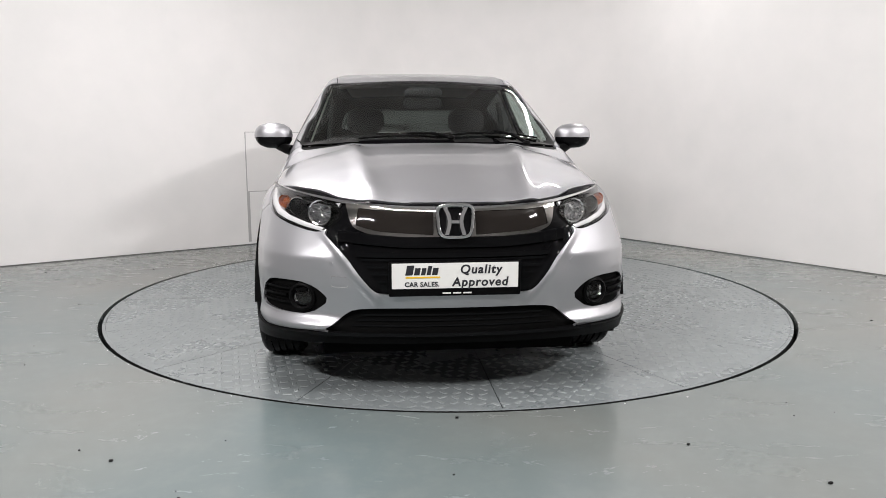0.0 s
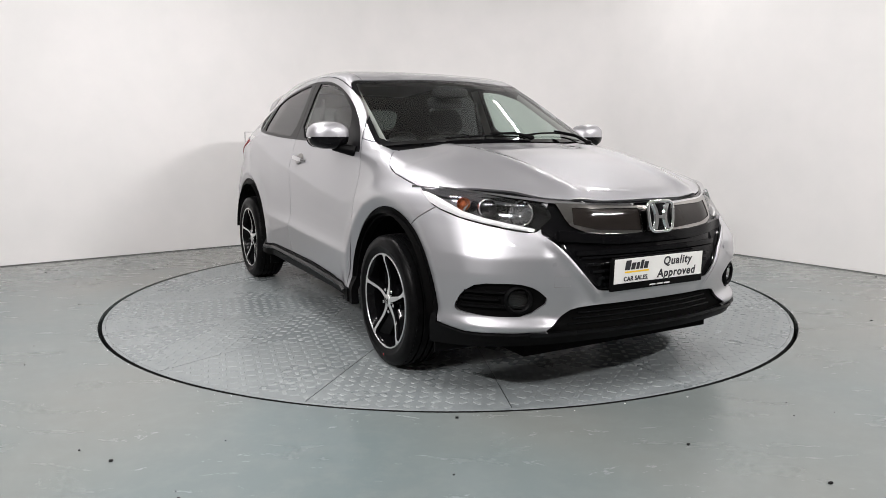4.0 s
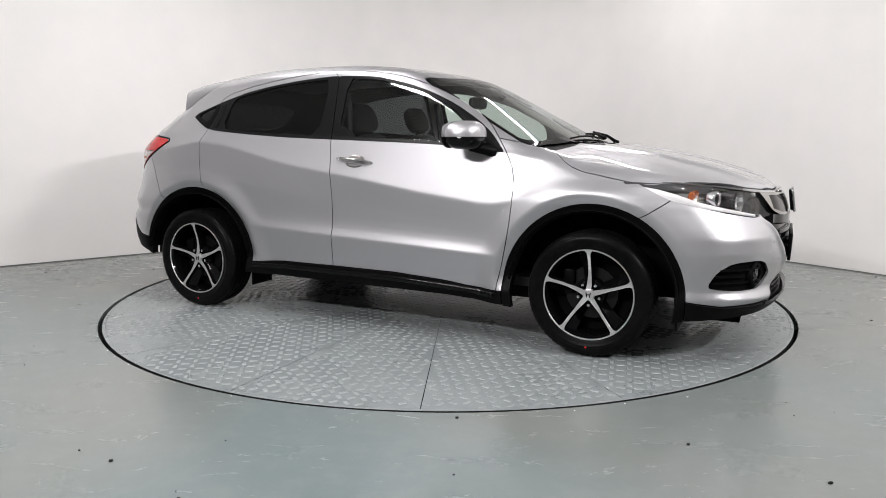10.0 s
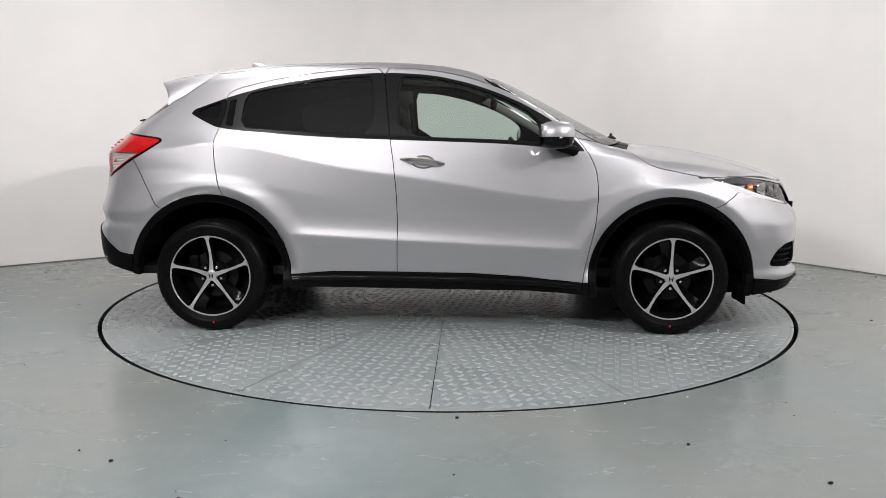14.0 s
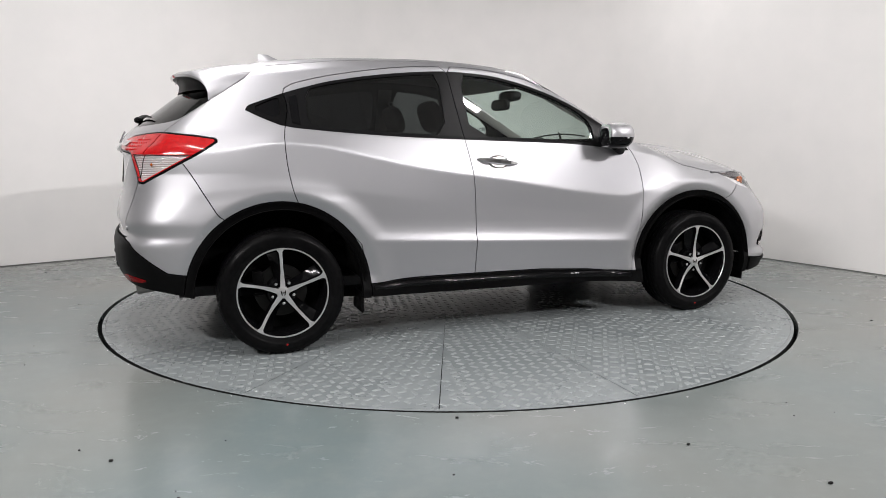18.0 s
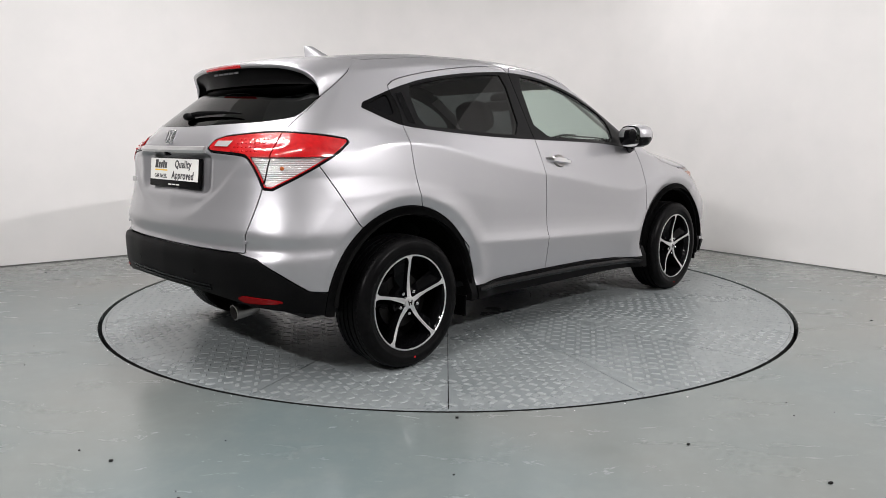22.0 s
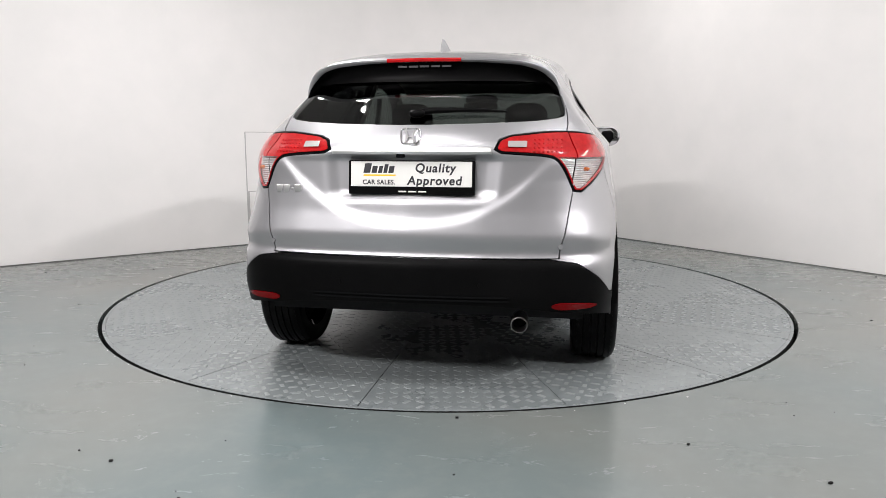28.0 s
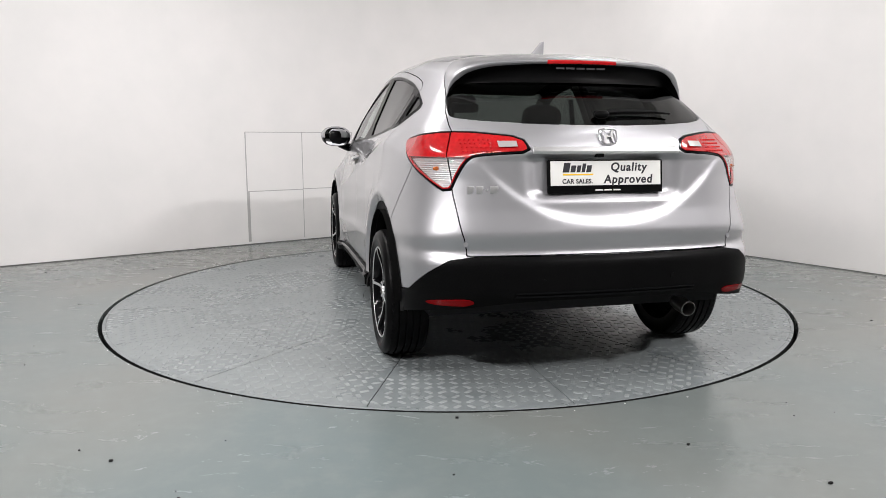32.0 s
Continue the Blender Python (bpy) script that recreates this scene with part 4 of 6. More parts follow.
def build_body():
    full = skin()
    full = clip(full, -full[0][:, 1])
    V0 = full[0]
    full[0][np.abs(V0[:, 1]) < 1e-6, 1] = 0.0
    rest = clip(full, arch_distance(full[0], ARCH_R), True)
    keep = {}
    d = arch_distance(rest[0], 0.463)
    arch = clip(rest, d + GAP)
    arch = clip(arch, arch[0][:, 2] - lower_edge(arch[0][:, 0]) + 0.006, True)
    rest = clip(rest, d - GAP, True)
    low = lower_edge(rest[0][:, 0])
    rest = clip(rest, rest[0][:, 2] - low, True)
    keep["sill"], rest = take(rest, R_SILL)
    d = R_DLO.d(rest[0])
    dlo, rest = clip(rest, d), clip(rest, d, True)
    for k, reg in (("glass_f", R_GLASS_F), ("glass_r", R_GLASS_R), ("glass_q", R_GLASS_Q)):
        keep[k], dlo = take(dlo, reg, 0.0005)
    dlo_f, dlo_r = take(dlo, R_DOOR_F)
    dlo_r, dlo_q = take(dlo_r, R_DOOR_R)
    for k, reg in (("door_f", R_DOOR_F), ("door_r", R_DOOR_R), ("screen", R_SCREEN), ("bonnet", R_BONNET), ("cowl", R_COWL), ("lamp_f", R_LAMP_F), ("slot", R_SLOT), ("band", R_BAND), ("grille", R_GRILLE),
                   ("fog", R_FOG), ("intake", R_INTAKE), ("lip", R_LIP), ("bumper_f", R_BUMPER_F), ("fender", R_FENDER), ("roof", R_ROOF), ("rearglass", R_REARGLASS),
                   ("lamp_r", R_LAMP_R), ("bumper_rb", R_BUMPER_RB), ("tailgate", R_TAILGATE), ("bumper_rs", R_BUMPER_RS)):
        keep[k], rest = take(rest, reg)
    keep["smoked"], keep["band"] = take(keep["band"], R_SMOKED, 0.0005)
    a_f = clip(arch, arch[0][:, 0], True)
    a_r = clip(arch, arch[0][:, 0])
    panel("front_arch_cladding", a_f, M_BLACK, off=0.003, thick=0.04, label="black plastic wheel arch trim")
    panel("rear_arch_cladding", a_r, M_BLACK, off=0.003, thick=0.04, label="black plastic wheel arch trim")
    panel("sill_cladding", keep["sill"], M_BLACK, off=0.010, thick=0.03, label="black plastic sill trim")
    doors_f = panel("front_door", keep["door_f"], M_PAINT)
    doors_r = panel("rear_door", keep["door_r"], M_PAINT)
    panel("window_trim", dlo_f, M_PILLAR, off=0.001, label="black window surround")
    panel("window_trim", dlo_r, M_PILLAR, off=0.001, label="black window surround")
    panel("quarter_trim", largest(dlo_q), M_BLACK, off=0.001, thick=0, label="black quarter light surround")
    for nm, k, mat in (("front_side_window", "glass_f", M_GLASS), ("rear_side_window", "glass_r", M_PRIVACY), ("quarter_light", "glass_q", M_GLOSSBLACK)):
        for o in panel(nm, keep[k], mat, off=-0.005, thick=0, label="clear greenish glass" if k == "glass_f" else "dark tinted glass"):
            o.visible_shadow = k != "glass_f"
    d = R_SCREEN.d(keep["screen"][0]) + 0.028 + 0.02 * (keep["screen"][0][:, 2] < 1.10)
    frit, pane = clip(keep["screen"], d, True), clip(keep["screen"], d)
    panel("windscreen_border", frit, M_GLOSSBLACK, "one", off=-0.002, thick=0.006, label="black border of the windscreen")
    for o in panel("windscreen", pane, M_GLASS, "one", off=-0.002, thick=0, label="clear greenish windscreen"):
        o.visible_shadow = False
    panel("headlining", keep["roof"], M_LIGHTTRIM, "one", off=-0.04, thick=0, label="pale fabric headlining")
    panel("rear_window", keep["rearglass"], M_REARGLASS, "one", off=-0.003, thick=0, label="dark tinted rear window")
    panel("bonnet", keep["bonnet"], M_PAINT, "one")
    panel("cowl", keep["cowl"], M_BLACK, "one", off=-0.012, label="black plastic scuttle under the windscreen")
    panel("headlamp_lens", keep["lamp_f"], M_LENS, off=-0.001, thick=0.0, label="clear headlamp lens")
    d = keep["lamp_f"][0][:, 0] - 1.80
    panel("headlamp_housing", clip(keep["lamp_f"], d, True), M_LAMPBLACK, off=-0.075, thick=-1, label="black headlamp inside")
    panel("headlamp_side_reflector", clip(keep["lamp_f"], d), M_CHROME, off=-0.035, thick=-1, label="bright reflector at the headlamp's outer end")
    panel("grille_band", keep["band"], M_BANDCHROME, "one", off=0.006, thick=0.03, label="smoked chrome grille band")
    panel("smoked_panel", keep["smoked"], M_DKCHROME, off=0.003, thick=0.02, label="smoked chrome grille inlay")
    panel("grille", keep["grille"], M_GLOSSBLACK, "one", off=-0.012, thick=0.05, label="gloss black grille")
    panel("fog_lamp_bezel", keep["fog"], M_BLACK, off=-0.02, thick=0.03, label="black fog lamp bezel")
    panel("lower_intake", keep["intake"], M_GLOSSBLACK, "one", off=-0.02, thick=0.04, label="black lower air intake")
    panel("front_lip", keep["lip"], M_BLACK, "one", off=0.012, thick=0.05, label="black plastic front lip")
    panel("bonnet_slot", keep["slot"], M_GLOSSBLACK, "one", off=-0.006, thick=0.03, label="black slot between bonnet and lamps")
    panel("front_bumper", keep["bumper_f"], M_PAINT, "one")
    panel("front_wing", keep["fender"], M_PAINT)
    panel("roof", keep["roof"], M_PAINT, "one")
    d = R_LAMP_R.d(keep["lamp_r"][0]) + 0.009
    edge, lamp = clip(keep["lamp_r"], d, True), clip(keep["lamp_r"], d)
    panel("tail_lamp_edge", edge, M_GLOSSBLACK, off=0.001, thick=0.012, label="black edge round the tail lamp")
    for piece in take(lamp, R_TAILGATE, 0.003):
        d = piece[0][:, 2] - 1.02
        red, clear = clip(piece, d, True), clip(piece, d)
        rim = R_LAMP_R.d(clear[0]) + 0.0135
        edge, clear = clip(clear, rim, True), clip(clear, rim)
        panel("tail_lamp_rim", edge, M_RED, off=0.004, thick=0.01, label="thin red line along the lamp's lower edge")
        panel("tail_lamp", red, M_RED, off=0.005, thick=0.02, label="red tail lamp lens")
        for o in panel("tail_lamp_clear", clear, M_LENS, off=0.005, thick=0.0, label="clear lower tail lamp lens"):
            o.visible_shadow = False
        panel("tail_lamp_reflector", clear, M_RIBBED, off=-0.010, thick=-1, label="bright ribbed reflector in the tail lamp")
    panel("rear_bumper", keep["bumper_rb"], M_BLACK, "one", off=0.004, thick=0.04, label="black plastic rear bumper")
    panel("tailgate", keep["tailgate"], M_PAINT, "one")
    panel("rear_bumper_corner", keep["bumper_rs"], M_PAINT)
    panel("body_side", rest, M_PAINT)
    # a dark inner sheet under the joints
    lin = clip(full, full[0][:, 2] - lower_edge(full[0][:, 0]) - 0.012, True)
    lin = clip(lin, arch_distance(lin[0], ARCH_R + 0.02), True)
    for reg in (R_GLASS_F, R_GLASS_R, R_SCREEN, R_REARGLASS, R_LAMP_F):
        lin = clip(lin, reg.d(lin[0]) + 0.012, True)
    panel("inner_shell", lin, M_LINER, "one", off=-0.016, thick=0, label="dark inner shell")


build_body()


# ---- finding the body's surface ----
def surf(axis, a, b, sign=1):
    """The body's outermost place along an axis; a and b are the other two coordinates."""
    lo, hi = (0.0, 2.6)
    k = "xyz".index(axis)
    o = [i for i in range(3) if i != k]
    for _ in range(24):
        mid = 0.5 * (lo + hi)
        p = np.zeros((1, 3))
        p[0, k], p[0, o[0]], p[0, o[1]] = sign * mid, a, b
        if axis == "z":
            p[0, k] = 0.4 + mid * 0.6
        if form(p)[0] < 0:
            lo = mid
        else:
            hi = mid
    return 0.4 + lo * 0.6 if axis == "z" else sign * lo


def fit_part(name, bm, mat, label="", parent=None, smooth=True, bevel=0.0):
    """A part given in the car's own coordinates."""
    bmesh.ops.translate(bm, verts=bm.verts, vec=(CAR_X, CAR_Y, 0))
    return part(name, bm, mat, parent or car, label, smooth=smooth, bevel=bevel)


def grid_faces(bm, rows, flip=False, close=False):
    vs = [[bm.verts.new(Vector(p)) for p in r] for r in rows]
    for a, b in zip(vs, vs[1:]):
        n = len(a)
        for j in range(n if close else n - 1):
            q = [a[j], a[(j + 1) % n], b[(j + 1) % n], b[j]]
            bm.faces.new(q[::-1] if flip else q)
    return vs


def ribbon(bm, pts, u, w, h):
    """A bar along points, u its outward way; w high along z, h proud along u."""
    rows = []
    for i, (p, o) in enumerate(zip(pts, u)):
        p, o = Vector(p), Vector(o)
        z = Vector((0, 0, 1)) * (w[i] if isinstance(w, list) else w)
        rows.append([p - z, p - z * 0.8 + o * h, p + z * 0.8 + o * h, p + z, p - o * 0.02])
    vs = grid_faces(bm, rows, close=True)
    bm.faces.new(vs[0]), bm.faces.new(vs[-1][::-1])


def ellipsoid(bm, c, r, n=16, m=None):
    mt = (m or Matrix()) @ Matrix.Translation(c) @ Matrix.Diagonal((*r, 1))
    bmesh.ops.create_uvsphere(bm, u_segments=n, v_segments=max(6, n // 2), radius=1.0, matrix=mt)


def cyl(bm, c, axis, r1, r2, depth, n=24):
    rot = Vector(axis).to_track_quat("Z", "Y").to_matrix().to_4x4()
    bmesh.ops.create_cone(bm, cap_ends=True, segments=n, radius1=r1, radius2=r2, depth=depth, matrix=Matrix.Translation(c) @ rot)


# ---- wheels ----
def wheel_parts(w):
    """A wheel that looks along +y in its own space."""
    bm = bmesh.new()
    prof = [(0.226, 0.080), (0.233, 0.097), (0.248, 0.104), (0.262, 0.1065), (0.264, 0.108), (0.272, 0.1085), (0.290, 0.107), (0.303, 0.104), (0.306, 0.1015), (0.317, 0.096), (0.326, 0.084), (0.330, 0.066),
            (0.330, 0.055), (0.322, 0.054), (0.322, 0.047), (0.3315, 0.046), (0.3325, 0.021), (0.323, 0.020), (0.323, 0.012), (0.3325, 0.011), (0.3325, -0.011), (0.323, -0.012), (0.323, -0.020), (0.3325, -0.021),
            (0.3315, -0.046), (0.322, -0.047), (0.322, -0.054), (0.330, -0.055), (0.330, -0.066), (0.326, -0.084), (0.312, -0.10), (0.27, -0.108), (0.226, -0.095)]
    prof = [(0.24 + (r - 0.24) * 0.885 if r > 0.24 else r, y) for r, y in prof]
    lathe(bm, prof, 96)
    tyre = part("tyre", bm, M_RUBBER, w, smooth=True)
    bm = bmesh.new()
    for i in range(72):
        a = 2 * math.pi * i / 72
        for sgn in (-1, 1):
            m = Matrix.Rotation(a + (0.02 if sgn > 0 else 0), 4, "Y") @ Matrix.Translation((0, 0.067 * sgn, 0.3142)) @ Matrix.Rotation(0.35 * sgn, 4, "Z")
            box(bm, 0, 0, 0, 0.0155, 0.030, 0.0085, m)
    bl = part("tread", bm, M_RUBBER, tyre)
    tagged(bl, kind="stuff")
    bm = bmesh.new()
    cyl(bm, (0.0, 0.1075, -0.268), (0, 1, 0), 0.0055, 0.0055, 0.003, 12)
    part("tyre_mark", bm, M_RED, tyre, "small red paint dot on the tyre wall")
    bm = bmesh.new()
    lathe(bm, [(0.233, 0.088), (0.2335, 0.096), (0.2315, 0.1005), (0.2265, 0.1005), (0.2245, 0.097)], 96)
    part("rim_lip", bm, M_ALLOY, w, "bright machined rim edge", smooth=True)
    bm = bmesh.new()
    lathe(bm, [(0.2245, 0.097), (0.215, 0.080), (0.206, 0.03), (0.200, -0.08), (0.226, -0.095)], 96)
    part("barrel", bm, M_RIMBLACK, w, "gloss black rim barrel", smooth=True)
    bm = bmesh.new()
    lathe(bm, [(0.05, 0.012), (0.135, 0.012), (0.135, -0.012), (0.05, -0.012), (0.05, 0.03), (0.0, 0.03)], 48)
    part("brake_disc", bm, M_DISC, w, smooth=True)
    # added black disc in place of the deep shade inside the wheel
    bm = bmesh.new()
    lathe(bm, [(0.0, -0.045), (0.12, -0.045), (0.204, -0.03)], 48)
    part("dark_backing", bm, M_LINER, w, "added black backing that stands for the shade behind the spokes", smooth=True)
    bm = bmesh.new()
    box(bm, 0.115, 0.0, 0.05, 0.06, 0.07, 0.13)
    part("caliper", bm, M_BLACK, w, bevel=0.012, smooth=True)
    for k in range(5):
        a = 2 * math.pi * k / 5
        rot = Matrix.Rotation(a, 4, "Y")
        bm, bk = bmesh.new(), bmesh.new()
        face, body, pocket = [], [], []
        for i in range(15):
            t = i / 14
            r = 0.022 + 0.204 * t
            wid = 0.0140 - 0.0075 * min(1, t * 2.2) + 0.0015 * t + 0.012 * max(0, (t - 0.88) / 0.12) ** 2
            bend = -0.004 * math.sin(math.pi * t) + 0.003 * t
            yy = 0.082 - 0.016 * math.sin(math.pi * min(1.0, t * 1.15)) * (1 - 0.4 * t) + 0.017 * t
            face.append([(bend - wid, yy, r), (bend, yy + 0.0012, r), (bend + wid, yy, r)])
            body.append([(bend - wid, yy, r), (bend - wid - 0.006, yy - 0.014, r), (bend - wid - 0.004, yy - 0.05, r), (bend + wid + 0.004, yy - 0.05, r), (bend + wid + 0.006, yy - 0.014, r), (bend + wid, yy, r)])
            wide = 0.018 + 0.040 * t
            pocket.append([(bend + wid + 0.004, yy - 0.016 - 0.004 * t, r), (bend + wid + wide * 0.6, yy - 0.030 - 0.012 * t, r * 0.985), (bend + wid + wide, yy - 0.052, r * 0.96)])
        grid_faces(bm, [[rot @ Vector(c) for c in s] for s in face])
        part("spoke", bm, M_ALLOY, w, "machined spoke face", smooth=True)
        grid_faces(bk, [[rot @ Vector(c) for c in s] for s in body])
        grid_faces(bk, [[rot @ Vector(c) for c in s] for s in pocket])
        part("spoke_side", bk, M_RIMBLACK, w, "gloss black spoke side", smooth=True)
        bm = bmesh.new()
        al = a + math.pi / 5
        cyl(bm, (0.057 * math.sin(al), 0.062, 0.057 * math.cos(al)), (0, 1, 0), 0.0100, 0.0092, 0.03, 6)
        ellipsoid(bm, (0.057 * math.sin(al), 0.077, 0.057 * math.cos(al)), (0.0090, 0.007, 0.0090), 10)
        part("wheel_nut", bm, M_CHROME, w, smooth=True)
    bm = bmesh.new()
    lathe(bm, [(0.0, 0.088), (0.022, 0.0875), (0.0285, 0.085), (0.031, 0.080), (0.033, 0.07)], 40)
    cap = part("hub_cap", bm, M_ALLOY, w, smooth=True)
    bm = bmesh.new()
    lathe(bm, [(0.033, 0.07), (0.036, 0.058), (0.075, 0.045), (0.085, 0.0)], 40)
    part("hub", bm, M_RIMBLACK, w, "gloss black hub", smooth=True)
    bm = bmesh.new()
    for s in (-1, 1):
        box(bm, 0.009 * s, 0.0885, 0, 0.005, 0.003, 0.026, Matrix.Rotation(0.18 * s, 4, "Y"))
    box(bm, 0, 0.0885, 0, 0.014, 0.003, 0.005)
    part("badge", bm, M_DKCHROME, cap)


def build_wheels():
    first = new("wheel")
    first.parent = car
    wheel_parts(first)
    places = [(AXLE_F, -0.782), (AXLE_R, -0.782), (AXLE_F, 0.782), (AXLE_R, 0.782)]
    for i, (x, y) in enumerate(places):
        rz = 0 if y > 0 else 180
        m = pose(x + CAR_X, y + CAR_Y, AXLE_Z + 0.007, 0, 0, rz) @ Matrix.Rotation(radians((0, 2, 40, 15)[i]), 4, "Y")
        if i == 0:
            first.matrix_basis = m
        else:
            copy_thing(first, m).name = "wheel"
    for x in (AXLE_F, AXLE_R):
        for s in (-1, 1):
            bm = bmesh.new()
            rows = []
            for i in range(25):
                a = radians(5 + 168 * i / 24)
                c, sn, r = math.cos(a), math.sin(a), ARCH_R + 0.014
                rows.append([(x + r * c, s * 0.875, AXLE_Z + r * sn), (x + r * c, s * 0.50, AXLE_Z + r * sn), (x, s * 0.50, AXLE_Z + 0.1)])
            grid_faces(bm, rows)
            fit_part("wheel_housing", bm, M_LINER, "black felt wheel arch lining")
            bm = bmesh.new()
            box(bm, x + 0.425, s * 0.74, 0.225, 0.012, 0.19, 0.11)
            fit_part("air_deflector", bm, M_BLACK, "small black deflector ahead of the wheel", bevel=0.004)


build_wheels()


def build_sill(s):
    bm = bmesh.new()
    rows = []
    for x in np.linspace(-0.83, 0.80, 30):
        x = float(x)
        z = float(np.interp(x, [-0.83, -0.6, -0.2, 0.2, 0.6, 0.8], [0.316, 0.322, 0.318, 0.311, 0.292, 0.276]))
        y = surf("y", x, z + 0.01)
        rows.append([(x, s * (y + 0.006), z + 0.016), (x, s * (y + 0.020), z + 0.008), (x, s * (y + 0.023), z), (x, s * (y + 0.018), z - 0.010), (x, s * (y + 0.004), z - 0.022)])
    grid_faces(bm, rows)
    fit_part("sill_ridge", bm, M_GLOSSBLACK, "glossy ridge along the sill trim")


for side in (-1, 1):
    build_sill(side)


# ---- plates ----
def words(name, text, size, mat, m, parent, extrude=0.0006, spacing=1.0, shear=0.0):
    cu = bpy.data.curves.new(name, "FONT")
    cu.body, cu.size, cu.extrude, cu.align_x, cu.align_y, cu.space_character, cu.shear = text, size, extrude, "CENTER", "CENTER", spacing, shear
    cu.offset = size * 0.026
    tmp = new(name + "_curve", cu)
    me = bpy.data.meshes.new_from_object(tmp)
    bpy.data.objects.remove(tmp)
    me.transform(m)
    me.materials.clear()
    me.materials.append(mat)
    ob = new(name, me)
    ob.parent = parent
    return ob


def dealer_plate(m):
    """A dealer's plate; in m's space x runs along it, y up, z towards the viewer."""
    bm = bmesh.new()
    box(bm, 0, -0.008, -0.006, 0.536, 0.142, 0.016, m)
    pl = part("number_plate", bm, M_BLACK, car, "black plate frame with a white dealer plate", bevel=0.005, smooth=True)
    bm = bmesh.new()
    box(bm, 0, 0.006, 0.003, 0.512, 0.104, 0.004, m)
    part("plate_panel", bm, M_WHITE, pl, "white plate panel", bevel=0.001)
    z = 0.0055
    words("lettering", "Quality", 0.050, M_INK, m @ Matrix.Translation((0.102, 0.030, z)), pl, spacing=1.14, shear=0.13)
    words("lettering", "Approved", 0.050, M_INK, m @ Matrix.Translation((0.100, -0.022, z)), pl, spacing=1.14, shear=0.13)
    words("lettering", "CAR SALES.", 0.0265, M_INK, m @ Matrix.Translation((-0.135, -0.029, z)), pl, spacing=1.05)
    bm = bmesh.new()
    lean = Matrix(((1, 0.2, 0, 0), (0, 1, 0, 0), (0, 0, 1, 0), (0, 0, 0, 1)))
    for x, wd, h in ((-0.190, 0.029, 0.040), (-0.1585, 0.022, 0.029), (-0.133, 0.017, 0.029), (-0.111, 0.016, 0.037), (-0.0865, 0.022, 0.029)):
        box(bm, x, 0.010 + h / 2, z, wd, h, 0.001, m @ lean)
    part("maker_mark", bm, M_INK, pl, "dark bars of the dealer's mark")
    bm = bmesh.new()
    box(bm, -0.132, 0.0005, z, 0.138, 0.0065, 0.001, m)
    part("yellow_bar", bm, M_YELLOW, pl, "yellow underline of the dealer's mark")
    bm = bmesh.new()
    for i in range(3):
        box(bm, -0.035 + 0.042 * i, -0.066, 0.0027, 0.034, 0.006, 0.001, m)
    part("frame_print", bm, M_WHITE, pl, "small white bars on the plate frame")
    return pl


def upright(x, y, z, ahead_x, lean=0.0):
    """A pose on the car whose z looks ahead (1) or back (-1), leaning up by some degrees."""
    rot = Matrix(((0, 0, 1), (1, 0, 0), (0, 1, 0))) if ahead_x > 0 else Matrix(((0, 0, -1), (-1, 0, 0), (0, 1, 0)))
    return Matrix.Translation((x + CAR_X, y + CAR_Y, z)) @ rot.to_4x4() @ Matrix.Rotation(radians(-lean), 4, "X")


dealer_plate(upright(2.213, 0.0, 0.548, 1, -2))
dealer_plate(upright(-2.040, 0.0, 0.946, -1, 6))


# ---- emblems ----
def emblem(m, w, h, ring):
    """A chrome badge: a rounded frame with two flared uprights and a crossbar."""
    bm = bmesh.new()
    pts = []
    for i in range(41):
        a = 2 * math.pi * i / 40
        c, s = math.cos(a), math.sin(a)
        k = 1 / (abs(c) ** 5 + abs(s) ** 5) ** 0.2
        x, y = 0.5 * w * k * c * (0.92 + 0.08 * s * k), 0.5 * h * k * s
        pts.append(m @ Vector((x, y, 0.004)))
    tube(bm, pts, ring, 10)
    em = part("emblem", bm, M_CHROME, car, "chrome badge", smooth=True)
    for s in (-1, 1):
        bm = bmesh.new()
        prof = [(-0.5, 0.235), (-0.2, 0.17), (0.0, 0.155), (0.2, 0.18), (0.5, 0.285)]
        rows = []
        for yy, xx in prof:
            cx, wd, y = s * xx * w, 0.085 * w, yy * h * 0.86
            rows.append([m @ Vector((cx - wd, y, 0.0)), m @ Vector((cx - wd * 0.6, y, 0.009)), m @ Vector((cx + wd * 0.6, y, 0.009)), m @ Vector((cx + wd, y, 0.0))])
        grid_faces(bm, rows)
        part("upright", bm, M_CHROME, em, smooth=True)
    bm = bmesh.new()
    box(bm, 0, -0.02 * h, 0.003, 0.3 * w, 0.10 * h, 0.008, m)
    part("crossbar", bm, M_CHROME, em, bevel=0.001)


emblem(upright(2.205, 0.0, 0.772, 1, 8), 0.150, 0.128, 0.0075)
bm = bmesh.new()
box(bm, 0, 0, -0.008, 0.135, 0.115, 0.016, upright(2.205, 0.0, 0.772, 1, 8))
part("emblem_base", bm, M_GLOSSBLACK, car, "gloss black badge base", bevel=0.02, smooth=True)
emblem(upright(surf("x", 0.0, 1.105, -1) - 0.004, 0.0, 1.105, -1, 25), 0.085, 0.068, 0.0035)


# ---- the nose ----
def nose_line(z, y1, n=51, inset=0.0):
    ys = np.linspace(-y1, y1, n)
    return [(surf("x", float(abs(y)), z) - inset, float(y), z) for y in ys]


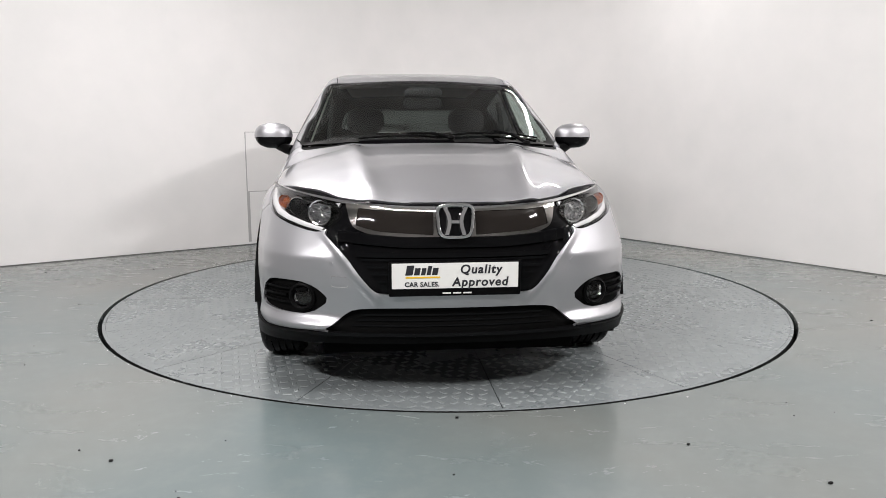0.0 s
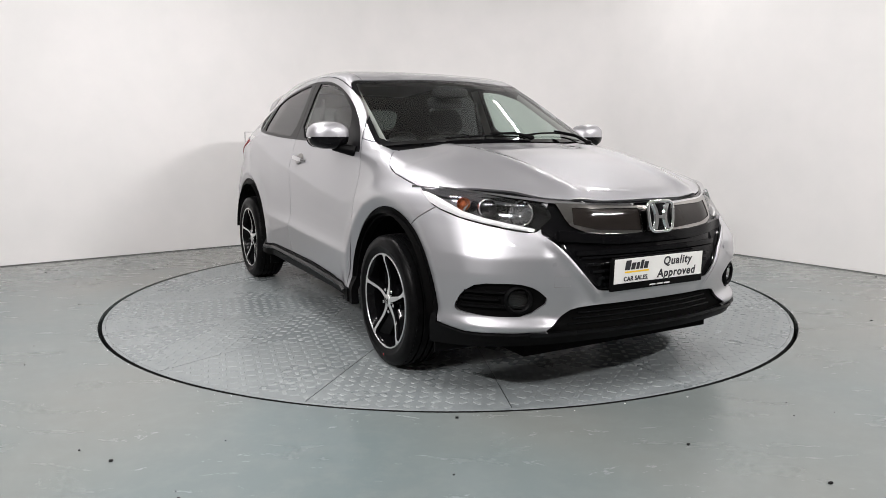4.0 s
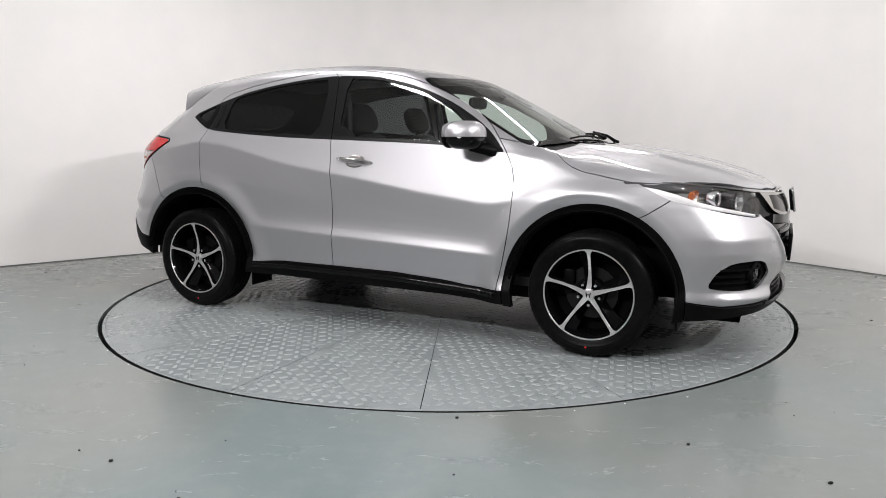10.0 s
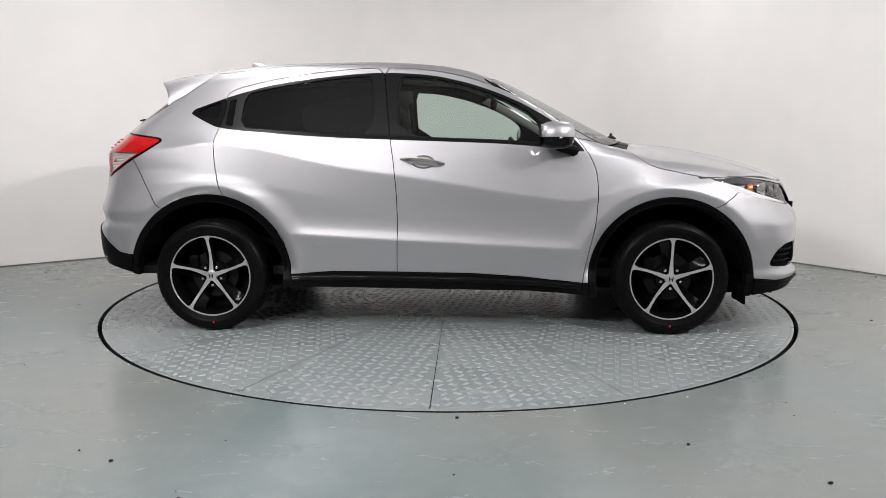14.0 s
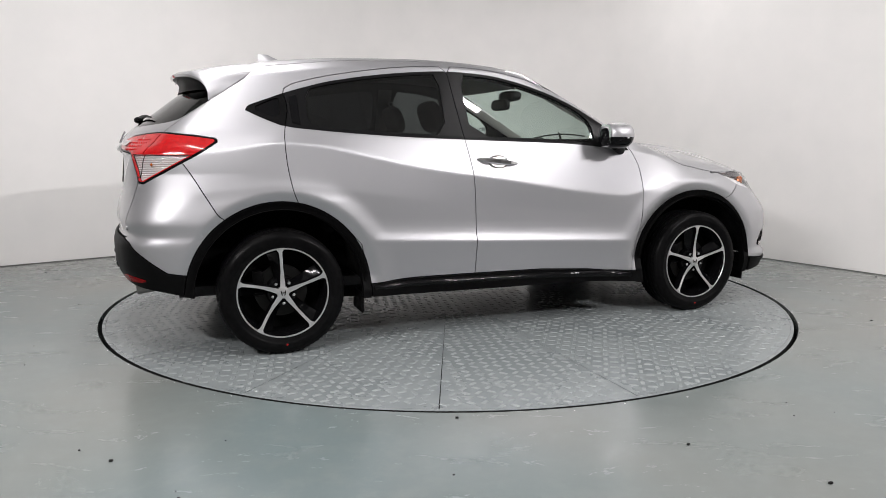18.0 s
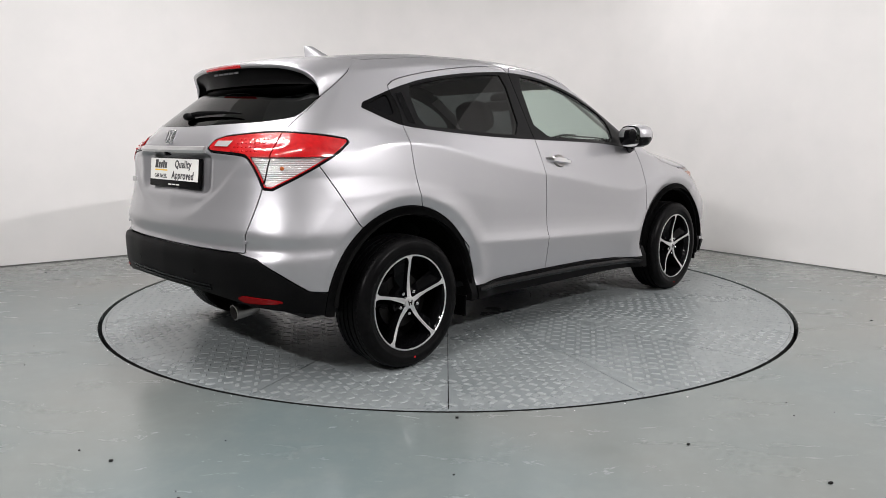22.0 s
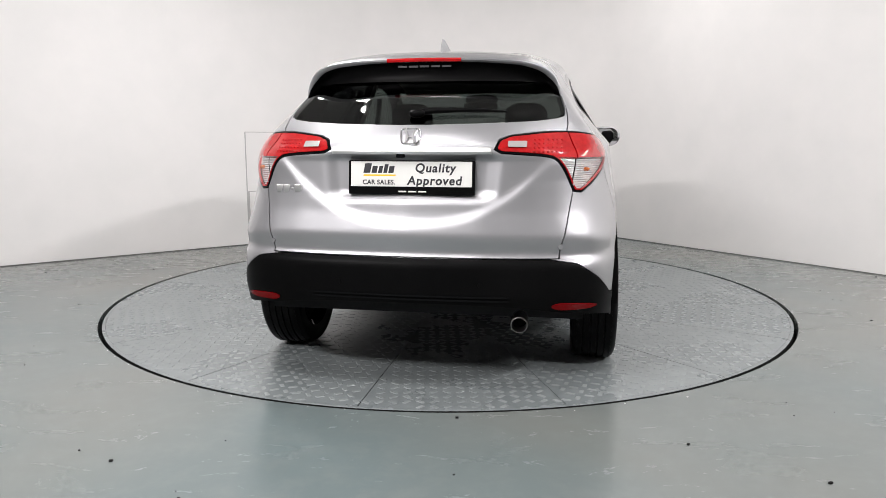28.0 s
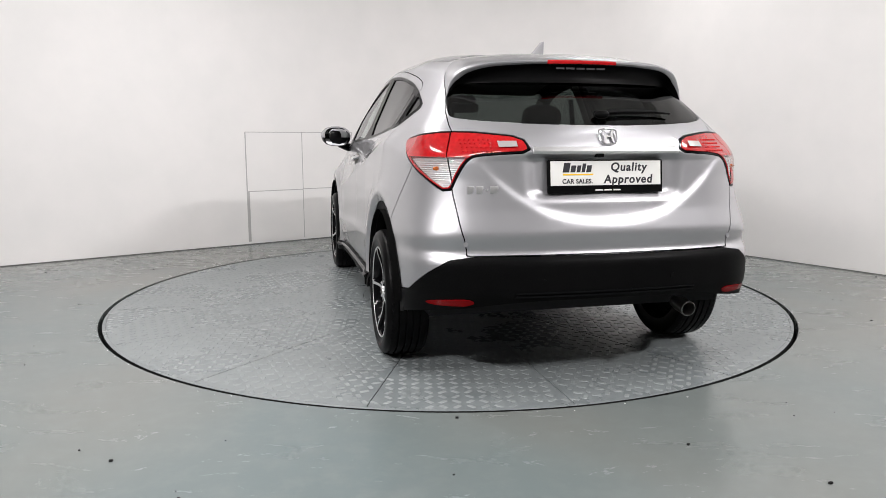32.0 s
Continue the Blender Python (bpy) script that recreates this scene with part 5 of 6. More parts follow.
def build_nose():
    for z, half, r in ((0.498, 0.275, 0.006), (0.527, 0.31, 0.006), (0.556, 0.335, 0.006), (0.585, 0.36, 0.006), (0.614, 0.38, 0.006)):
        bm = bmesh.new()
        pts = nose_line(z, half, inset=0.008)
        ribbon(bm, pts, [(1, 0, 0.0)] * len(pts), r, 0.008)
        fit_part("grille_bar", bm, M_GLOSSBLACK)
    bm = bmesh.new()
    pts = nose_line(0.683, 0.47, inset=0.006)
    pts = [(x, y, z + 0.10 * max(0, abs(y) - 0.2) ** 1.2) for x, y, z in pts]
    ribbon(bm, pts, [(1, 0, 0.2)] * len(pts), 0.026, 0.014)
    fit_part("grille_wing", bm, M_GLOSSBLACK, "gloss black bar under the chrome band")
    bm = bmesh.new()
    pts = nose_line(0.632, 0.40, inset=0.006)
    ribbon(bm, pts, [(1, 0, 0.2)] * len(pts), 0.012, 0.012)
    fit_part("grille_bar", bm, M_GLOSSBLACK)
    for z in (0.335, 0.358, 0.381):
        bm = bmesh.new()
        half = 0.36 + 0.9 * (0.40 - z)
        pts = nose_line(z, half, inset=0.022)
        ribbon(bm, pts, [(1, 0, 0)] * len(pts), 0.0045, 0.010)
        fit_part("intake_bar", bm, M_GLOSSBLACK)
    bm = bmesh.new()
    pts = nose_line(0.297, 0.60, inset=0.0)
    ribbon(bm, pts, [(1, 0, 0.3)] * len(pts), 0.009, 0.022)
    fit_part("splitter", bm, M_GLOSSBLACK, "black splitter bar below the intake")
    bm = bmesh.new()
    ys = np.linspace(-0.755, 0.755, 81)
    zs = curve(np.abs(ys), [(0.0, 0.816), (0.15, 0.817), (0.31, 0.824), (0.44, 0.835), (0.54, 0.849), (0.61, 0.860), (0.684, 0.873), (0.76, 0.887)], 0.02)
    pts = [(surf("x", abs(float(y)), float(z)) - 0.002 * min(1.0, abs(y) / 0.4), float(y), float(z)) for y, z in zip(ys, zs)]
    away = [(1.0 - 0.35 * abs(y), 0.65 * y, 0.45) for y in ys]
    ribbon(bm, pts, away, [0.0085 - 0.006 * max(0.0, (abs(y) - 0.42) / 0.34) for y in ys], 0.008)
    fit_part("chrome_bar", bm, M_CHROME, "bright chrome bar from headlamp to headlamp")
    # closing panel between the nose and the wheels
    bm = bmesh.new()
    box(bm, 1.84, 0, 0.235, 0.32, 1.10, 0.11)
    fit_part("undertray", bm, M_LINER, "black undertray")
    for s in (-1, 1):
        # fog lamps with their slats
        fx = surf("x", 0.625, 0.447)
        bm = bmesh.new()
        d = Vector((0.93, s * 0.36, 0)).normalized()
        c = Vector((fx - 0.012, s * 0.625, 0.447))
        rot = d.to_track_quat("Y", "Z").to_matrix().to_4x4()
        lathe(bm, [(0.062, -0.03), (0.060, 0.006), (0.050, 0.012), (0.044, 0.006), (0.042, -0.02)], 32, Matrix.Translation(c) @ rot)
        fog = fit_part("fog_lamp", bm, M_BLACK, "round fog lamp in a black ring")
        bm = bmesh.new()
        lathe(bm, [(0.043, -0.002), (0.034, 0.004), (0.018, 0.0075), (0.0, 0.0085)], 32, Matrix.Translation(c) @ rot)
        o = fit_part("lens", bm, M_LENS, "clear ribbed lens", parent=fog)
        o.visible_shadow = False
        bm = bmesh.new()
        lathe(bm, [(0.043, -0.004), (0.032, -0.02), (0.012, -0.032), (0.010, -0.012), (0.0, -0.010)], 32, Matrix.Translation(c) @ rot)
        fit_part("reflector", bm, M_CHROME, parent=fog)
        for z, ya, yb in ((0.478, 0.60, 0.79), (0.447, 0.69, 0.80), (0.416, 0.59, 0.80)):
            bm = bmesh.new()
            pts = [(surf("x", y, z) - 0.018, s * y, z) for y in np.linspace(ya, yb, 9)]
            ribbon(bm, pts, [(0.8, 0.5 * s, 0)] * 9, 0.006, 0.012)
            fit_part("fog_slat", bm, M_BLACK)
        # towing eye cover on one side, parking sensors
        bm = bmesh.new()
        cyl(bm, (surf("x", 0.50, 0.595), s * 0.50, 0.595), (1, 0.35 * s, 0), 0.009, 0.009, 0.004, 16)
        fit_part("parking_sensor", bm, M_PAINT)
        # headlamp insides
        build_headlamp(s)
    bm = bmesh.new()
    y0, z0 = -0.468, 0.522
    pts = []
    for dy, dz in ((-0.032, -0.022), (0.034, -0.022), (0.03, 0.02), (-0.03, 0.022), (-0.032, -0.022)):
        pts.append((surf("x", abs(y0 + dy), z0 + dz) - 0.0004, y0 + dy, z0 + dz))
    tube(bm, pts, 0.0011, 5)
    fit_part("tow_cover_joint", bm, M_STEEL, "fine joint of the towing eye cover")
    # shut line under the bonnet edge
    bm = bmesh.new()
    pts = nose_line(0.842, 0.42, inset=0.035)
    ribbon(bm, pts, [(1, 0, 0)] * len(pts), 0.016, 0.012)
    fit_part("bonnet_seal", bm, M_GLOSSBLACK, "black slot under the bonnet edge")


M_AMBER = material("amber_bulb", (0.50, 0.12, 0.018), 0.2, 0.3, 0.5)
M_LEDBAR = material("lamp_clear_bar", (0.86, 0.86, 0.87), 0.15, 0.1, 1.0)


def lamp_path(yz, depth, s):
    return [(surf("x", y, z) - depth, s * y, z) for y, z in yz]


def build_headlamp(s):
    bm = bmesh.new()
    path = np.array([(1.52, 0.801, 0.870), (1.608, 0.795, 0.848), (1.696, 0.784, 0.820), (1.805, 0.751, 0.789), (1.892, 0.699, 0.768), (1.975, 0.626, 0.749), (2.045, 0.539, 0.733)])
    wide = (0.014, 0.019, 0.019, 0.014, 0.011, 0.010, 0.008)
    away = gradient(path)
    rows = []
    for k in range(len(path)):
        n = Vector(away[k]).normalized()
        d = Vector(path[min(k + 1, 6)] - path[max(k - 1, 0)]).normalized()
        side = n.cross(d).normalized()
        p, w = Vector(path[k]) - n * 0.014, wide[k]
        row = [p - side * w - n * 0.02, p - side * w, p - side * w * 0.4 + n * 0.005, p + side * w * 0.4 + n * 0.005, p + side * w, p + side * w - n * 0.02]
        rows.append([(q.x, s * q.y, q.z) for q in row])
    grid_faces(bm, rows)
    fit_part("daytime_light_bar", bm, M_LEDBAR, "clear white daytime running light bar")
    d = Vector((0.90, 0.30 * s, 0.0)).normalized()
    rot = d.to_track_quat("Y", "Z").to_matrix().to_4x4()
    c = Vector((surf("x", 0.652, 0.81) - 0.045, s * 0.652, 0.808))
    bm = bmesh.new()
    lathe(bm, [(0.040, -0.03), (0.040, 0.008), (0.037, 0.013), (0.033, 0.008), (0.030, -0.004)], 36, Matrix.Translation(c) @ rot)
    proj = fit_part("projector", bm, M_CHROME, "round projector lamp with a chrome ring")
    bm = bmesh.new()
    lathe(bm, [(0.031, -0.004), (0.026, 0.004), (0.014, 0.012), (0.0, 0.015)], 32, Matrix.Translation(c) @ rot)
    fit_part("lens", bm, M_RIMBLACK, "dark projector lens", parent=proj)
    c = Vector((surf("x", 0.548, 0.79) - 0.045, s * 0.548, 0.787))
    bm = bmesh.new()
    lathe(bm, [(0.054, 0.014), (0.049, 0.010), (0.042, -0.012), (0.026, -0.03), (0.013, -0.036), (0.013, -0.004), (0.008, 0.002), (0.0, 0.003)], 14, Matrix.Translation(c) @ rot)
    fit_part("reflector", bm, M_CHROME, "faceted chrome main beam reflector", smooth=False)
    c = Vector((surf("x", 0.715, 0.822) - 0.062, s * 0.715, 0.822))
    bm = bmesh.new()
    lathe(bm, [(0.030, 0.014), (0.025, -0.006), (0.018, -0.016), (0.014, 0.0), (0.008, 0.010), (0.0, 0.012)], 12, Matrix.Translation(c) @ rot)
    fit_part("indicator", bm, M_AMBER, "amber indicator reflector", smooth=False)
    bm = bmesh.new()
    pts = lamp_path([(0.80, 0.872), (0.74, 0.862), (0.66, 0.848), (0.58, 0.838), (0.50, 0.824)], 0.05, s)
    ribbon(bm, pts, [(0.8, 0.4 * s, 0.3)] * 5, 0.018, 0.01)
    fit_part("inner_shelf", bm, M_LAMPGREY)


build_nose()


# ---- wipers ----
def wiper(a, b, lift, base):
    bm = bmesh.new()
    pts, arm = [], []
    for i in range(11):
        t = i / 10
        x, y = a[0] * (1 - t) + b[0] * t, a[1] * (1 - t) + b[1] * t
        pts.append((x, y, surf("z", x, abs(y)) + 0.008 + lift * math.sin(math.pi * t)))
    tube(bm, pts, 0.0055, 6)
    wp = fit_part("wiper", bm, M_BLACK, "black wiper blade and arm")
    bm = bmesh.new()
    mid = Vector(pts[5])
    p0 = Vector((base[0], base[1], surf("z", base[0], abs(base[1])) + 0.02))
    tube(bm, [p0, p0 * 0.6 + mid * 0.4 + Vector((0, 0, 0.02)), mid + Vector((0, 0, 0.012))], [0.012, 0.009, 0.006], 6)
    ellipsoid(bm, p0, (0.022, 0.022, 0.014), 10)
    fit_part("arm", bm, M_BLACK, parent=wp)


wiper((1.06, -0.40), (1.105, 0.12), 0.004, (1.13, 0.10))
wiper((1.07, 0.10), (0.93, 0.62), 0.004, (1.12, 0.52))


# ---- mirrors and door handles ----
def section_body(bm, secs, n=20):
    rows = []
    for c, ry, rz, k in secs:
        row = []
        for i in range(n):
            a = 2 * math.pi * i / n
            ca, sa = math.cos(a), math.sin(a)
            q = 1 / (abs(ca) ** k + abs(sa) ** k) ** (1 / k)
            row.append((c[0] + ry * q * ca, c[1], c[2] + rz * q * sa))
        rows.append(row)
    vs = grid_faces(bm, rows, close=True)
    bm.faces.new(vs[0]), bm.faces.new(vs[-1][::-1])


def build_mirror(s):
    """Shell in sections across the car; x along the car, z up."""
    cx, cz = 0.605, 1.114
    outer_secs = [(0.800, 0.030, 0.028, 2.4), (0.815, 0.062, 0.050, 2.6), (0.845, 0.086, 0.068, 2.8), (0.89, 0.098, 0.076, 3.0), (0.945, 0.096, 0.074, 3.0), (0.985, 0.080, 0.062, 2.6), (1.008, 0.055, 0.042, 2.4), (1.020, 0.020, 0.018, 2.0)]
    secs = [((cx + 0.03 - 0.10 * (y - 0.8) + 0.02, s * y, cz + 0.05 * (y - 0.8) * 0.3), rx, rz, k) for y, rx, rz, k in outer_secs]
    bm = bmesh.new()
    section_body(bm, secs, 28)
    lowcut = cz - 0.006
    top = bm.copy()
    g = top.verts[:] + top.edges[:] + top.faces[:]
    bmesh.ops.bisect_plane(top, geom=g, plane_co=(0, 0, lowcut), plane_no=(0, 0, 1), clear_inner=True)
    g = top.verts[:] + top.edges[:] + top.faces[:]
    bmesh.ops.bisect_plane(top, geom=g, plane_co=(cx - 0.052, 0, 0), plane_no=(1, 0, 0), clear_inner=True)
    mir = fit_part("door_mirror", top, M_PAINT, "silver capped door mirror with a black lower shell")
    g = bm.verts[:] + bm.edges[:] + bm.faces[:]
    bmesh.ops.scale(bm, vec=(0.98, 0.98, 0.98), verts=bm.verts, space=Matrix.Translation((-cx - 0.04, -0.91 * s, -cz)))
    g = bm.verts[:] + bm.edges[:] + bm.faces[:]
    bmesh.ops.bisect_plane(bm, geom=g, plane_co=(cx - 0.060, 0, 0), plane_no=(1, 0, 0), clear_inner=True)
    fit_part("lower_shell", bm, M_GLOSSBLACK, "gloss black lower mirror shell", parent=mir)
    bm = bmesh.new()
    rim = []
    for i in range(28):
        a = 2 * math.pi * i / 28
        ca, sa = math.cos(a), math.sin(a)
        q = 1 / (abs(ca) ** 3 + abs(sa) ** 3) ** (1 / 3)
        rim.append(bm.verts.new((cx - 0.040 - 0.018 * q * ca, s * (0.912 + 0.086 * q * ca), cz + 0.066 * q * sa)))
    bm.faces.new(rim)
    fit_part("mirror_glass", bm, material_mirror(), "mirror glass", parent=mir)
    bm = bmesh.new()
    tube(bm, [(cx + 0.15, s * 0.79, 1.030), (cx + 0.12, s * 0.83, 1.040), (cx + 0.05, s * 0.88, 1.056)], [0.032, 0.028, 0.024], 10)
    fit_part("mirror_arm", bm, M_BLACK, "black mirror arm", parent=mir)
    bm = bmesh.new()
    pts = [(cx + 0.03 + 0.088 * math.cos(t) - 0.012, s * (0.90 + 0.122 * math.sin(t)), lowcut - 0.004) for t in np.linspace(0.5, 1.3, 9)]
    tube(bm, pts, 0.0045, 6)
    fit_part("indicator", bm, M_LEDBAR, "clear indicator strip", parent=mir)


_mirror = []


def material_mirror():
    if not _mirror:
        _mirror.append(material("mirror_silver", (0.9, 0.9, 0.9), 0.01, 1.0))
    return _mirror[0]


def build_handle(s):
    y0 = surf("y", -0.09, 0.972)
    bm = bmesh.new()
    rows = []
    for i in range(13):
        t = i / 12
        x = -0.215 + 0.25 * t
        z = 0.985 - 0.026 * t
        yy = surf("y", x, z)
        out = 0.030 * (1 - (2 * t - 1) ** 4) + 0.004
        h = 0.016 * (1 - 0.55 * abs(2 * t - 1) ** 3)
        rows.append([(x, s * (yy + out - 0.010), z - h), (x, s * (yy + out), z - h * 0.5), (x, s * (yy + out), z + h * 0.5), (x, s * (yy + out - 0.010), z + h)])
    vs = grid_faces(bm, rows, close=True)
    bm.faces.new(vs[0]), bm.faces.new(vs[-1][::-1])
    hd = fit_part("door_handle", bm, M_CHROME, "chrome door handle")
    # finger cup as a flat patch; dark metal stands for the shade in it
    bm = bmesh.new()
    rows = []
    for k, dep in ((1.0, 0.0012), (0.8, -0.001), (0.45, -0.008), (0.0, -0.012)):
        row = []
        for i in range(24):
            a = 2 * math.pi * i / 24
            x, z = -0.085 + 0.066 * k * math.cos(a), 0.970 + 0.037 * k * math.sin(a)
            row.append((x, s * (surf("y", x, z) + (dep + 0.0125 if dep < 0.001 else dep)), z))
        rows.append(row)
    grid_faces(bm, rows[:2], close=True)
    inner = [bm.verts.new(Vector(p)) for p in rows[1]]
    bm.faces.new(inner)
    fit_part("handle_cup", bm, M_STEEL, "finger cup behind the handle, its shade put in as darker metal", parent=hd)
    # rear handle hidden in the quarter trim
    bm = bmesh.new()
    rows = [[(x, s * (surf("y", x, z) + 0.006), z) for x, z in ((-1.215, 1.315 - 0.10 * i), (-1.175, 1.325 - 0.115 * i))] for i in (0, 0.5, 1.0, 1.35)]
    grid_faces(bm, rows)
    fit_part("rear_door_handle", bm, M_GLOSSBLACK, "black rear handle set in the window pillar")


for side in (-1, 1):
    build_mirror(side)
    build_handle(side)


# ---- the tail ----
SEAM_LINE = [(0.0, -1.375, 0.0, 1.518), (0.25, -1.365, 0.25, 1.515), (0.5, -1.325, 0.462, 1.497), (0.65, -1.352, 0.522, 1.462), (0.78, -1.418, 0.558, 1.418), (0.9, -1.493, 0.582, 1.364), (1.0, -1.607, 0.598, 1.291)]
TAIL_LINE = [(0.0, -1.768, 0.0, 1.452), (0.25, -1.748, 0.25, 1.450), (0.5, -1.702, 0.43, 1.440), (0.65, -1.665, 0.505, 1.424), (0.78, -1.630, 0.555, 1.401), (0.9, -1.606, 0.590, 1.353), (1.0, -1.609, 0.599, 1.290)]
GLASS_LINE = [(0.0, -1.745, 0.0, 1.348), (0.25, -1.715, 0.25, 1.350), (0.5, -1.652, 0.41, 1.351), (0.65, -1.610, 0.48, 1.350), (0.78, -1.578, 0.53, 1.345), (0.9, -1.57, 0.565, 1.325), (1.0, -1.60, 0.588, 1.288)]


def along(line, u):
    k = [r[0] for r in line]
    return Vector([float(curve(np.array([u]), [(-q[0], q[i] * (-1 if i == 2 else 1)) for q in line[1:3][::-1]] + [(q[0], q[i]) for q in line], 0.045 if u < 0.93 else 0.004)[0]) for i in (1, 2, 3)])


def build_spoiler():
    top, under = bmesh.new(), bmesh.new()
    rows_t, rows_u, prints = [], [], []
    for v in np.linspace(-1, 1, 61):
        v = float(v)
        u, s = abs(v), (1 if v >= 0 else -1)
        a, e, g = along(SEAM_LINE, u), along(TAIL_LINE, u), along(GLASS_LINE, u)
        out = Vector((-0.25, 0.9 * u ** 2, 1.0 - 0.55 * u)).normalized()
        sec = []
        for i in range(11):
            t = i / 10
            p = a.lerp(e, t) + out * (0.012 * math.sin(math.pi * t) * (1 - 0.5 * u) * min(1, (1 - u) * 6) + 0.002)
            sec.append(p)
        fade = min(1.0, (1 - u) * 5)
        roll = [e + Vector((-0.006, 0.0, -0.005)) * fade, e + Vector((-0.005, -0.006 * u, -0.012)) * fade, e + Vector((0.003, -0.022 * u, -0.019)) * fade]
        inner = roll[-1]
        low = [inner, inner.lerp(g, 0.12) + Vector((0.012, 0, 0.004)) * fade, inner.lerp(g, 0.5) + Vector((0.022, 0, 0.004)) * fade, inner.lerp(g, 0.85) + Vector((0.010, 0, 0.003)) * fade, g + Vector((0, 0, 0.002)), g + Vector((0.06, 0, 0.03))]
        rows_t.append([Vector((p.x, s * p.y, p.z)) for p in sec + roll])
        rows_u.append([Vector((p.x, s * p.y, p.z)) for p in low])
    grid_faces(top, rows_t)
    grid_faces(under, rows_u)
    sp = fit_part("roof_spoiler", top, M_PAINT, "silver roof spoiler")
    fit_part("underside", under, M_BLACK, "gloss black spoiler underside", parent=sp)
    bm = bmesh.new()
    rows = []
    for y in np.linspace(-0.168, 0.168, 15):
        y = float(y)
        e = along(TAIL_LINE, abs(y) * 0.96)
        rows.append([(e.x + 0.02, y, e.z - 0.004), (e.x - 0.003, y, e.z - 0.0015), (e.x - 0.010, y, e.z - 0.008), (e.x - 0.008, y, e.z - 0.018), (e.x + 0.02, y, e.z - 0.020)])
    vs = grid_faces(bm, rows, close=True)
    bm.faces.new(vs[0]), bm.faces.new(vs[-1][::-1])
    fit_part("brake_lamp", bm, M_RED, "red high brake lamp strip", parent=sp)
    bm = bmesh.new()
    for i in range(5):
        r = rows_u[30]
        p = r[1].lerp(r[2], 0.35)
        box(bm, p.x - 0.004, 0.10 - 0.05 * i, p.z, 0.003, 0.040, 0.008)
    fit_part("print", bm, M_LAMPGREY, "small grey bars of print on the dark band", parent=sp)
    # shark fin
    bm = bmesh.new()
    rows = []
    for i in range(9):
        t = i / 8
        x0, x1 = -1.06 - 0.165 * t ** 0.75, -1.275 - 0.004 * t
        z = surf("z", -1.18, 0) + 0.060 * t
        wd = 0.026 * (1 - t) ** 0.8 + 0.004
        row = [(x0 + (x1 - x0) * u, sgn * wd * math.sin(math.pi * (0.12 + 0.86 * u) if u < 1 else 0.05), z - (0.012 if i == 0 else 0)) for sgn, us in ((1, np.linspace(0, 1, 8)), (-1, np.linspace(1, 0, 8))) for u in us]
        rows.append(row)
    vs = grid_faces(bm, rows, close=True)
    bm.faces.new(vs[-1])
    fit_part("antenna_fin", bm, M_PAINT, "silver shark fin antenna")


